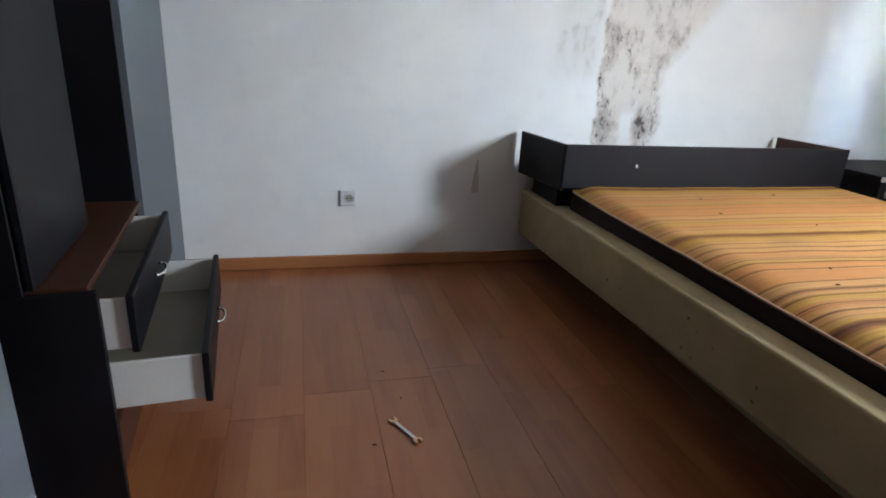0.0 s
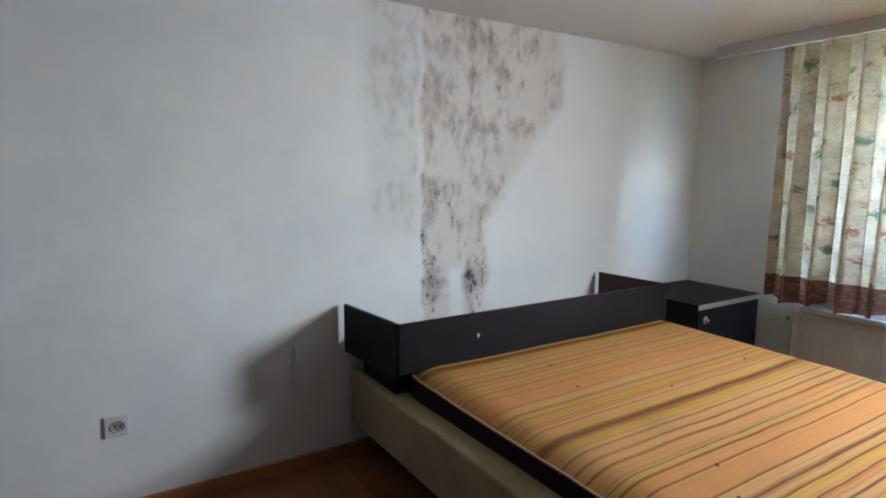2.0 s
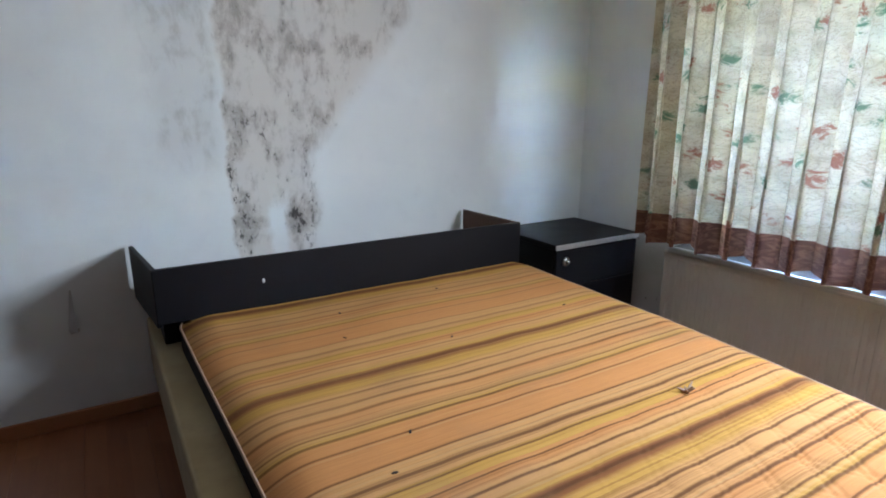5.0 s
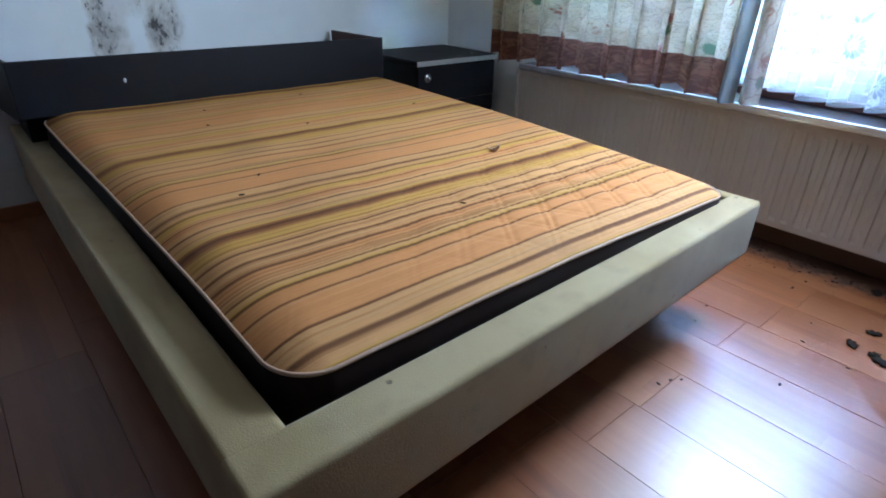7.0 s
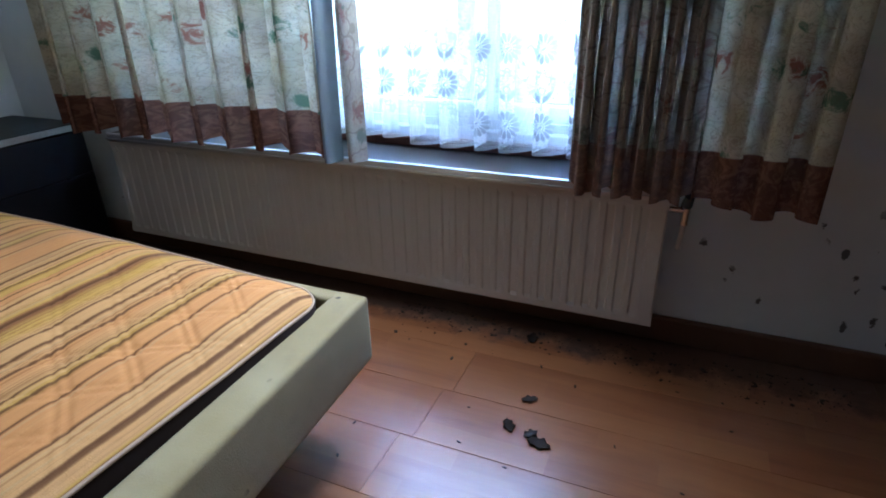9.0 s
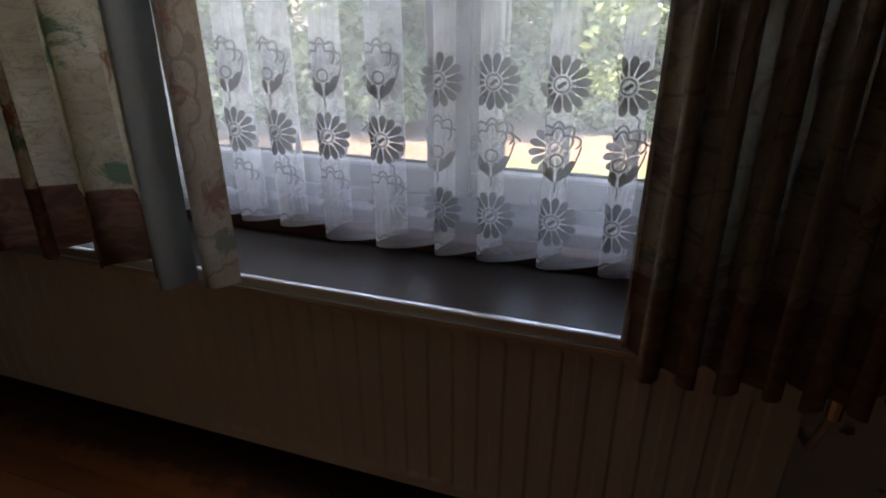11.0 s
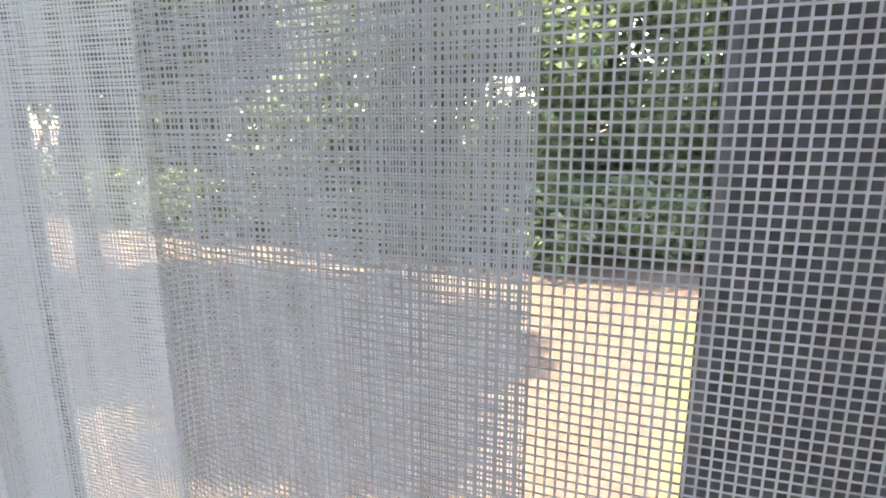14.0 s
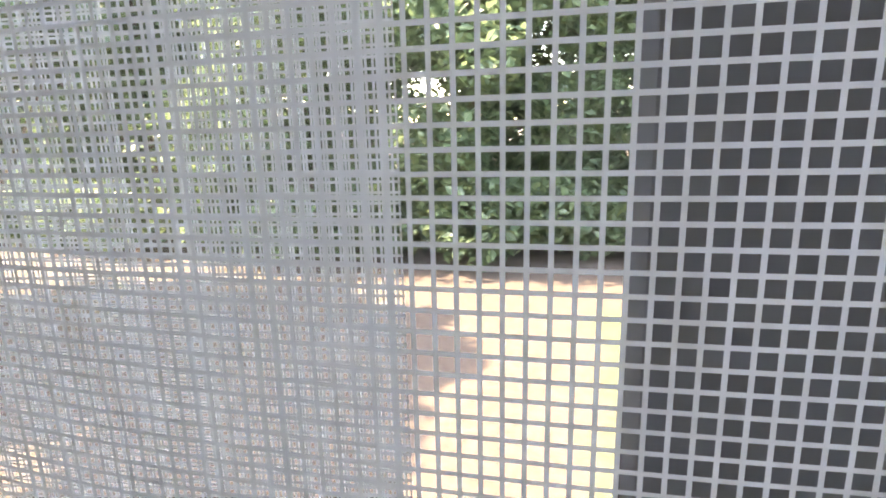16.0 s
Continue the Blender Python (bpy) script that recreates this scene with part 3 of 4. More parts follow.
add_tube(bm, (2.50, RY0 - 0.05, 0.50), (2.54, RY0 - 0.045, 0.40), 0.008, 0.008)
add_tube(bm, (2.54, RY0 - 0.045, 0.40), (XR + 0.003, RY0 - 0.045, 0.385), 0.008, 0.008)
part("pipe", bm, M_RADIATOR, rad)

# ---- curtains ----
CX, CTOP = 2.365, 2.10


def curtain(name, label, y0, y1, period, amp, z_hem, cloth, squeeze=1.0, wild=0.3, seed=0):
    """A gathered curtain from y0 to y1 (y1 < y0), hanging from the rail."""
    length = y0 - y1
    n = int(length / period * 14)
    def f(s, z):
        k = s * length / period * 2 * math.pi
        free = 0.35 + 0.65 * (1 - (z - z_hem) / (CTOP - z_hem))
        jig = noise.noise((s * 9 + seed, z * 0.6, seed)) * wild
        x = CX + amp * free * math.sin(k + jig * 2) + 0.012 * jig
        y = y0 - s * length - 0.62 * amp * math.sin(2 * k + jig) * free + 0.01 * jig
        if z <= z_hem + 1e-6:
            z += 0.014 * math.sin(k * 0.5 + 1.0) + 0.010 * math.sin(k) + 0.010 * noise.noise((s * 20, seed, 0))
        return (x, y, z)
    c = thing(name, label, "curtain")
    part("cloth", sheet(span(0, 1, n), span(z_hem, CTOP, 18), f, lambda s, z: (s * length * squeeze, z - z_hem)), cloth, c)
    return c


left = curtain("curtain", "cream curtain printed with red and green flowers, brown border", -0.685, -2.10, 0.145, 0.046, 0.662, M_CURTAIN, squeeze=1.5, wild=0.6, seed=3)
right = curtain("curtain", "dark bunched flower-print curtain with a brown border", -2.965, -3.32, 0.055, 0.036, 0.628, M_CURTAIN_SHADED, squeeze=2.6, wild=0.5, seed=8)


def right_tail(s, z):
    k = s * 0.32 / 0.105 * 2 * math.pi
    jig = noise.noise((s * 7 + 40, z * 0.6, 2)) * 0.5
    zz = z
    if z < 0.64:
        zz = z - 0.02 * s + 0.012 * math.sin(k * 0.5)
    return (CX - 0.01 + 0.032 * math.sin(k + jig), -3.325 - s * 0.32 + 0.012 * math.sin(2 * k), zz)


part("tail", sheet(span(0, 1, 60), span(0.625, CTOP, 18), right_tail, lambda s, z: (2.0 + s * 0.7, z - 0.625)), M_CURTAIN, right)


def lining(y0, y1, z0, name, parent):
    def f(s, z):
        b = math.sin(s * math.pi)
        return (CX - 0.02 - 0.05 * b + 0.02 * s, y0 + (y1 - y0) * s + 0.01 * math.sin(z * 3), z)
    part(name, sheet(span(0, 1, 16), span(z0, CTOP, 12), f), M_LINING, parent, "pale turned-back curtain edge")


lining(-2.10, -2.165, 0.640, "turned_edge", left)


def teal_edge(s, z):
    return (CX + 0.012 - 0.045 * math.sin(s * math.pi), -2.168 - 0.082 * s, z)


part("folded_edge", sheet(span(0, 1, 12), span(0.645, CTOP, 12), teal_edge, lambda s, z: (7.3 + 0.2 * s, z)), M_CURTAIN_SHADED, left)
rail = thing("curtain_rail", "white ceiling curtain rail", "curtain rail")
part("track", box(CX - 0.02, CX + 0.02, -4.0, -0.28, CTOP + 0.002, H - 0.001, 0.003), M_PLASTIC, rail)

# ---- lace net ----
CREST = [-2.10, -2.205, -2.325, -2.455, -2.585, -2.678, -2.81, -2.935]
while CREST[0] < -1.06:
    CREST.insert(0, CREST[0] + 0.121)
CREST += [-3.05]
LX, LA = 2.638, 0.021
KS = np.arange(len(CREST))
# how far each pleat is turned over on itself; the one beside the mullion lies widest
TURN = [2.7] * len(CREST)
TURN[-6], TURN[-5], TURN[-4] = 3.35, 1.9, 2.6


def lace_plan(c):
    """Knife pleats: the cloth doubles back once in each fold."""
    th = 2 * math.pi * c
    b = float(np.interp(c, KS, TURN)) * 0.121 / (2 * math.pi)
    return LX - LA * math.cos(th - 2.0), float(np.interp(c, KS, CREST)) + b * math.sin(th)


folds = len(CREST) - 1
FINE = np.linspace(0.0, folds, folds * 200 + 1)
_plan = np.array([lace_plan(c) for c in FINE])
RUN = np.concatenate([[0.0], np.cumsum(np.hypot(*np.diff(_plan, axis=0).T))])


def run_of(c):
    return float(np.interp(c, FINE, RUN))


def lace_point(c, z, lift=0.0):
    """c: the cloth's length in folds; lift: metres towards the room."""
    c = max(0.0, min(float(folds), c))
    x, y = lace_plan(c)
    x += 0.0025 * noise.noise((c * 1.7, z * 1.1, 5.0))
    y += 0.004 * noise.noise((c * 1.3, z * 1.5, 9.0))
    if lift:
        (x0, y0), (x1, y1) = lace_plan(c - 0.004), lace_plan(c + 0.004)
        dx, dy = x1 - x0, y1 - y0
        q = math.hypot(dx, dy)
        x, y = x + lift * dy / q, y - lift * dx / q
    return (x, y, z)


def hem(c):
    low = 0.022 * min(1.0, max(0.0, c - len(CREST) + 7.5))
    return 0.668 - low + 0.013 * (1 - math.cos(2 * math.pi * c - 2.0))


net = thing("lace_curtain", "white net curtain with woven daisies, leaves and scallops", "net curtain")
bm = sheet(span(0.0, folds, folds * 40), span(0.0, 1.0, 26), lambda c, v: lace_point(c, hem(c) + v * (2.0 - hem(c))),
           lambda c, v: (run_of(c), hem(c) + v * (2.0 - hem(c))))
part("net", bm, M_NET, net)


def motif(bm, pts, cu, cz):
    """A flat woven shape, laid on the net; pts in metres round (cu, cz)."""
    vs = [bm.verts.new(lace_point(float(np.interp(cu + u, RUN, FINE)), cz + v, 0.0008)) for u, v in pts]
    bm.faces.new(vs)


def ribbon(bm, pts, cu, cz, w):
    for (a, b), (c, d) in zip(pts, pts[1:]):
        l = math.hypot(c - a, d - b) or 1
        nx, ny = -(d - b) / l * w / 2, (c - a) / l * w / 2
        motif(bm, [(a - nx, b - ny), (c - nx, d - ny), (c + nx, d + ny), (a + nx, b + ny)], cu, cz)


def petal(bm, cu, cz, ang, r0, r1, w):
    ca, sa = math.cos(ang), math.sin(ang)
    prev = None
    for r, q in ((r0, 0.25), (r0 + (r1 - r0) * 0.3, 0.62), (r0 + (r1 - r0) * 0.62, 1.0), (r0 + (r1 - r0) * 0.88, 0.8), (r1, 0.28)):
        now = ((r * ca - q * w * sa, r * sa + q * w * ca), (r * ca + q * w * sa, r * sa - q * w * ca))
        if prev:
            motif(bm, [prev[0], prev[1], now[1], now[0]], cu, cz)
        prev = now


def daisy(bm, cu, cz):
    for i in range(14):
        petal(bm, cu, cz, i * 2 * math.pi / 14 + 0.1, 0.018, 0.051, 0.0078)
    ribbon(bm, [(0.0135 * math.cos(a), 0.0135 * math.sin(a)) for a in span(0, 2 * math.pi, 14)], cu, cz, 0.0022)
    for i in range(3):
        a0 = i * 2.1
        motif(bm, [(0.004 * i - 0.004 + 0.0045 * math.cos(a0 + b), -0.004 + 0.003 * i + 0.0045 * math.sin(a0 + b)) for b in (0, 1.6, 3.1, 4.7)], cu, cz)


def scallops(bm, cu, cz):
    for arcs, r0, bulge, flat, w in ((5, 0.034, 0.010, 1.12, 0.0034), (3, 0.021, 0.010, 1.25, 0.0034)):
        pts = []
        for i in range(arcs):
            for a in span(0, 1, 7):
                t = math.pi * (1.0 - (i + a) / arcs)
                r = r0 + bulge * math.sin(a * math.pi)
                pts.append((r * math.cos(t), flat * r * math.sin(t)))
        ribbon(bm, pts, cu, cz, w)


def sprig(bm, cu, cz):
    for s in (-1, 1):
        petal(bm, cu + s * 0.005, cz - 0.030, math.pi / 2 - s * 0.58, 0.004, 0.050, 0.0078)
        petal(bm, cu + s * 0.003, cz - 0.034, math.pi / 2 - s * 0.22, 0.004, 0.034, 0.0052)
        ribbon(bm, [(s * (0.014 + 0.030 * t), -0.02 + 0.060 * t * t) for t in span(0, 1, 6)], cu, cz, 0.0031)
    ribbon(bm, [(0.012 * math.cos(a), 0.012 + 0.012 * math.sin(a)) for a in span(0, 2 * math.pi, 12)], cu, cz, 0.0031)
    ribbon(bm, [(0.0, -0.03), (0.0015, -0.042), (0.0, -0.052)], cu, cz, 0.0031)


def vine(bm, cu, cz, s):
    ribbon(bm, [(s * (0.018 + 0.034 * t + 0.004 * math.sin(t * 15)), -0.05 - 0.06 * t) for t in span(0, 1, 16)], cu, cz, 0.0031)


def woven(name, draw, cu, cz):
    bm = bmesh.new()
    draw(bm, cu, cz)
    part(name, bm, M_LACE, net)


FLIP = len(CREST) - 5
for i in range(2 * folds):
    cu = run_of(min(folds, i / 2 + (0.34 if i % 2 == 0 else 0.16))) + 0.006 * math.sin(i * 2.1)
    low = (i % 2 == 0) == (i / 2 < FLIP - 0.2)
    top = 0.888 if low else 1.012
    for z in (top + 0.262, top, top - 0.262):
        if 0.72 < z < 1.05:
            woven("woven_daisy", daisy, cu, z)
        if 0.69 < z - 0.115 < 1.06:
            woven("woven_scallop", scallops, cu, z - 0.115)
        if 0.74 < z - 0.150 < 1.04:
            woven("woven_sprig", sprig, cu, z - 0.150)
        if 0.69 < z - 0.12 < 1.0:
            woven("woven_vine", lambda bm, u, w: vine(bm, u, w, 1 if i % 4 < 2 else -1), cu, z)
    bm = bmesh.new()
    ribbon(bm, [(a - 0.05, 0.008 + 0.012 * abs(math.sin(a * 95))) for a in span(0, 0.1, 24)], cu, hem(i / 2 + 0.32) + 0.012, 0.0034)
    part("woven_edge", bm, M_LACE, net)
bm = sheet(span(0.0, folds, folds * 26), [0.0, 1.0], lambda c, v: lace_point(c, hem(c) + 0.012 * v, 0.0006))
part("hem", bm, M_LACE, net)

# ---- bed ----
bed = thing("double_bed", "low double bed frame padded in dirty pale green plush", "bed")
BX0, BX1, BY0, BY1, BZ0, BZ1, RW = -0.02, 1.812, -0.035, -2.61, 0.188, 0.45, 0.115


def padded(x0, x1, y0, y1, skew=0.0, thin=0.0):
    """A padded rail; its underside rises towards the foot. skew: how far its far end is swung towards the head."""
    bm = box(x0, x1, y0, y1, BZ0, BZ1)
    for v in bm.verts:
        if v.co.z < 0.3:
            v.co.z = BZ0 + 0.06 * ((BY0 - v.co.y) / (BY0 - BY1)) ** 2
        if v.co.x > (x0 + x1) / 2:
            v.co.y += skew if v.co.y < (y0 + y1) / 2 else skew - thin
    bmesh.ops.bevel(bm, geom=[e for e in bm.edges], offset=0.016, segments=4, affect="EDGES", profile=0.6)
    return bm


part("side_rail", padded(BX0, BX0 + RW, BY1 + RW - 0.02, BY0), M_RAIL, bed, smooth=True)
part("side_rail", padded(BX1 - 0.055, BX1, BY1 + RW + 0.02, BY0), M_RAIL, bed, smooth=True)
part("foot_rail", padded(BX0 - 0.002, BX1 + 0.002, BY1, BY1 + RW, 0.055, 0.015), M_RAIL, bed, smooth=True)
part("base", box(BX0 + 0.285, BX1 - 0.24, BY1 + 0.35, BY0 - 0.06, 0.0, 0.20, 0.004), M_RAIL, bed)
part("slat_base", box(BX0 + RW - 0.01, BX1 - 0.05, BY1 + RW - 0.01, BY0 - 0.02, 0.20, 0.34), M_SIDE, bed)

headboard = thing("headboard", "black laminate headboard box open to the wall", "headboard")
bm = box(-0.004, 1.70, -0.50, -0.482, 0.562, 0.776, 0.003)
part("front_panel", bm, M_BLACK, headboard)
part("side_panel", box(0.0, 0.018, 0.0, 0.45, 0.545, 0.774, 0.003, m=pose(-0.004, -0.481, 0, 0, 0, 6)), M_BLACK, headboard)
part("side_panel", box(-0.018, 0.0, 0.0, 0.45, 0.545, 0.774, 0.003, m=pose(1.70, -0.481, 0, 0, 0, 4)), M_BROWN, headboard)
part("shelf", box(0.015, 1.63, -0.481, -0.02, 0.600, 0.617, 0.002), M_BROWN, headboard)
part("support", box(0.02, 1.68, -0.41, -0.10, 0.45, 0.599), M_BLACK, headboard)
bm = bmesh.new()
bmesh.ops.create_icosphere(bm, subdivisions=2, radius=0.009, matrix=pose(0.39, -0.501, 0.675) @ Matrix.Diagonal((0.7, 0.3, 1.1, 1)))
part("chip", bm, M_PLASTIC, headboard, "small white chipped spot")

mattress = thing("mattress", "worn orange and brown striped mattress with dark sides", "mattress")
MX0, MX1, MY0, MY1, MZ = 0.112, 1.752, -2.470, -0.420, 0.532


def mat_top(a, b):
    """a, b from 0 to 1 over the mattress, with rounded corners and a domed, quilted top."""
    x, y = MX0 + (MX1 - MX0) * a, MY0 + (MY1 - MY0) * b
    x -= 0.045 * max(0.0, (y + 2.0) / 1.6) * (1 - a)
    r = 0.10
    for cx, sx in ((MX0 + r, -1), (MX1 - r, 1)):
        for cy, sy in ((MY0 + r, -1), (MY1 - r, 1)):
            if (x - cx) * sx > 0 and (y - cy) * sy > 0:
                d = max(abs(x - cx), abs(y - cy))
                v = Vector((x - cx, y - cy))
                if v.length > 1e-9:
                    v = v.normalized() * d
                x, y = cx + v.x, cy + v.y
    e = min(a, 1 - a) * (MX1 - MX0)
    g = min(b, 1 - b) * (MY1 - MY0)
    fall = 1 - min(1.0, min(e, g if b < 0.5 else g + 0.07) / 0.13)
    z = MZ + 0.042 * b ** 1.3 + 0.012 * noise.noise((x * 1.3, y * 1.3, 2.0)) + 0.003 * noise.noise((x * 6, y * 6, 4.0)) - 0.036 * fall ** 2.2
    z -= 0.03 * max(0.0, a - 0.6) / 0.4 * max(0.0, 0.35 - b) / 0.35
    wx, wy = x + 0.022 * noise.noise((x * 3, y * 3, 7.0)), y + 0.022 * noise.noise((x * 3, y * 3, 11.0))
    p, q = (wx + wy * 0.72) / 0.155, (wx - wy * 0.72) / 0.155
    strong = max(0.05, min(1.0, (-1.6 - y) / 0.5)) * min(1.0, 0.15 + max(0.0, a - 0.12) * 1.8) * (1 - fall) * (0.5 + 0.9 * abs(noise.noise((x * 2.5, y * 2.5, 3.0))))
    for c in (p, q):
        d = abs(c - round(c)) * 0.126
        z -= strong * (0.0042 * math.exp(-((d - 0.011) / 0.0055) ** 2) + 0.0018 * math.exp(-(d / 0.03) ** 2))
    return (x, y, z)


def grid_lines(n):
    return [0.5 - 0.5 * math.cos(math.pi * i / n) * (0.75 + 0.25 * abs(math.cos(math.pi * i / n))) for i in range(n + 1)]


ga, gb = grid_lines(290), grid_lines(370)
part("top_cover", sheet(ga, gb, mat_top), M_FABRIC, mattress)
ring = [(a, 0.0) for a in ga] + [(1.0, b) for b in gb[1:]] + [(a, 1.0) for a in reversed(ga[:-1])] + [(0.0, b) for b in reversed(gb[1:-1])]
edge = [Vector(mat_top(*p)) for p in ring]
mid = Vector(((MX0 + MX1) / 2, (MY0 + MY1) / 2, 0))
bm = bmesh.new()
loops = []
for z, inset in ((None, 0.0), (0.47, -0.004), (0.40, 0.0), (0.345, 0.012)):
    loops.append([bm.verts.new(((v.x - mid.x) * (1 - inset) + mid.x, (v.y - mid.y) * (1 - inset) + mid.y, v.z - 0.001 if z is None else z)) for v in edge])
for p, q in zip(loops, loops[1:]):
    for i in range(len(p)):
        bm.faces.new((p[i], q[i], q[(i + 1) % len(p)], p[(i + 1) % len(p)]))
part("side_band", bm, M_SIDE, mattress, "dark brown mattress side", smooth=True)
bm = bmesh.new()
step = 5
pts = edge[::step]
rings = []
for i, v in enumerate(pts):
    d = (pts[(i + 1) % len(pts)] - pts[i - 1]).normalized()
    side = d.cross(Vector((0, 0, 1))).normalized()
    up = Vector((0, 0, 1))
    rings.append([bm.verts.new(v + (side * math.cos(a) + up * math.sin(a)) * 0.0045) for a in span(0, 2 * math.pi, 6)[:-1]])
for i, r in enumerate(rings):
    s = rings[(i + 1) % len(rings)]
    for j in range(6):
        bm.faces.new((r[j], r[(j + 1) % 6], s[(j + 1) % 6], s[j]))
part("piping", bm, M_PIPING, mattress, "pale worn piping", smooth=True)

# ---- nightstand ----
stand = thing("nightstand", "black laminate nightstand with a pale metal edge", "nightstand")
NX0, NX1, NY0, NY1 = 1.885, 2.515, -0.575, -0.06
part("body", box(NX0, NX1, NY0 + 0.02, NY1, 0.0, 0.615, 0.003), M_BLACK, stand)
part("top", box(NX0 - 0.012, NX1 + 0.004, NY0 - 0.004, NY1 + 0.004, 0.616, 0.645, 0.003), M_BLACK, stand)
part("edge_strip", box(NX0 - 0.008, NX1, NY0 - 0.010, NY0 - 0.0045, 0.614, 0.643, 0.002), M_TRIM, stand, "pale metal edge strip")
drawer_front = part("drawer_front", box(NX0 + 0.004, NX1 - 0.004, NY0, NY0 + 0.019, 0.40, 0.605, 0.003), M_BLACK, stand)
part("door", box(NX0 + 0.004, NX1 - 0.004, NY0, NY0 + 0.019, 0.05, 0.396, 0.003), M_BLACK, stand)
bm = bmesh.new()
bmesh.ops.create_cone(bm, cap_ends=True, segments=20, radius1=0.026, radius2=0.020, depth=0.006, matrix=pose(NX0 + 0.075, NY0 - 0.003, 0.545, 90))
bmesh.ops.create_icosphere(bm, subdivisions=2, radius=0.012, matrix=pose(NX0 + 0.075, NY0 - 0.014, 0.545))
part("knob", bm, M_STEEL, drawer_front, "round tarnished metal knob", smooth=True)

# ---- wardrobe with open drawers ----
ward = thing("wardrobe", "black wardrobe with two open drawers in a wall niche", "wardrobe", pose(-1.700, -1.63, 0, 0, 0, 5))
WD, WL = 0.44, 0.78
part("plinth", box(-WD, -0.03, 0.0, WL, 0.0, 0.235), M_BROWN, ward)
part("side", box(-WD, 0.0, -0.02, 0.0, 0.0, 0.60, 0.002), M_BLACK, ward)
part("side", box(-WD, -0.035, WL, WL + 0.02, 0.0, 2.10, 0.002), M_BLACK, ward)
part("side", box(-WD, -0.14, -0.02, 0.0, 0.601, 2.10, 0.002), M_BLACK, ward)
part("back", box(-WD - 0.012, -WD - 0.001, -0.02, WL + 0.02, 0.0, 2.10), M_BLACK, ward)
part("top_board", box(-WD, -0.02, 0.001, WL - 0.001, 0.59, 0.608, 0.002), M_BROWN, ward)
part("roof", box(-WD, -0.035, 0.001, WL - 0.001, 2.08, 2.10, 0.002), M_BLACK, ward)
part("door", box(-0.134, -0.116, -0.018, WL - 0.30, 0.612, 2.078, 0.003), M_BLACK, ward)


def drawer(z0, z1, out):
    w0, w1 = 0.02, WL - 0.04
    d = part("drawer", box(out - 0.40, out - 0.02, w0 + 0.01, w1 - 0.01, z0 + 0.012, z0 + 0.02), M_DRAWER_IN, ward, "grey open drawer")
    part("drawer_side", box(out - 0.40, out - 0.019, w0, w0 + 0.012, z0 + 0.008, z1 - 0.012, 0.001), M_DRAWER, d, "white drawer side")
    part("drawer_side", box(out - 0.40, out - 0.019, w1 - 0.012, w1, z0 + 0.008, z1 - 0.012, 0.001), M_DRAWER, d, "white drawer side")
    part("drawer_back", box(out - 0.412, out - 0.401, w0, w1, z0 + 0.008, z1 - 0.02), M_DRAWER, d)
    part("drawer_front", box(out - 0.018, out, w0 - 0.012, w1 + 0.012, z0, z1, 0.003), M_BLACK, d, "black drawer front")
    bm = bmesh.new()
    yc, zc = (w0 + w1) / 2, (z0 + z1) / 2
    pts = [(out, yc - 0.05, zc)] + [(out + 0.026 * math.sin(t) ** 0.6, yc - 0.05 * math.cos(t), zc) for t in span(0.25, math.pi - 0.25, 8)] + [(out, yc + 0.05, zc)]
    for p, q in zip(pts, pts[1:]):
        add_tube(bm, p, q, 0.0045, 0.0045, 8)
    part("handle", bm, M_CHROME, d, "chrome bow handle", smooth=True)


drawer(0.255, 0.402, 0.222)
drawer(0.422, 0.575, 0.068)

# ---- small things on walls and floor ----
sock = thing("wall_socket", "grey-white plastic wall socket with a round well", "socket", pose(-0.994, -0.001, 0.393))
part("plate", box(-0.042, 0.042, -0.012, 0.0, -0.042, 0.042, 0.004, 2), M_PLASTIC, sock)
bm = bmesh.new()
bmesh.ops.create_cone(bm, cap_ends=False, segments=24, radius1=0.022, radius2=0.024, depth=0.006, matrix=pose(0.004, -0.014, 0, 90))
part("rim", bm, M_PLASTIC, sock)
bm = bmesh.new()
bmesh.ops.create_circle(bm, cap_ends=True, segments=24, radius=0.0205, matrix=pose(0.004, -0.0128, 0, 90))
part("well", bm, M_DRAWER_IN, sock, "grey socket well")
bm = bmesh.new()
for dx in (-0.0095, 0.0095):
    bmesh.ops.create_circle(bm, cap_ends=True, segments=12, radius=0.004, matrix=pose(0.004 + dx, -0.0132, 0, 90))
part("holes", bm, M_DARK, sock, "dark pin holes")

scrap = thing("torn_wallpaper", "small torn grey flap of wall covering", "wall damage", pose(-0.293, -0.001, 0.50))
bm = sheet(span(0, 1, 8), span(0, 1, 10), lambda u, v: (0.034 * (u - 0.5) * (1 - 0.8 * v) + 0.01 * v, -0.003 - 0.034 * u * (1 - v), -0.07 + 0.18 * v))
part("flap", bm, M_SCRAP, scrap)
bm = sheet(span(0, 1, 6), span(0, 1, 6), lambda u, v: (-0.012 + 0.035 * u, -0.004 - 0.01 * u, -0.083 + 0.016 * v + 0.01 * u))
part("curl", bm, M_SCRAP, scrap)


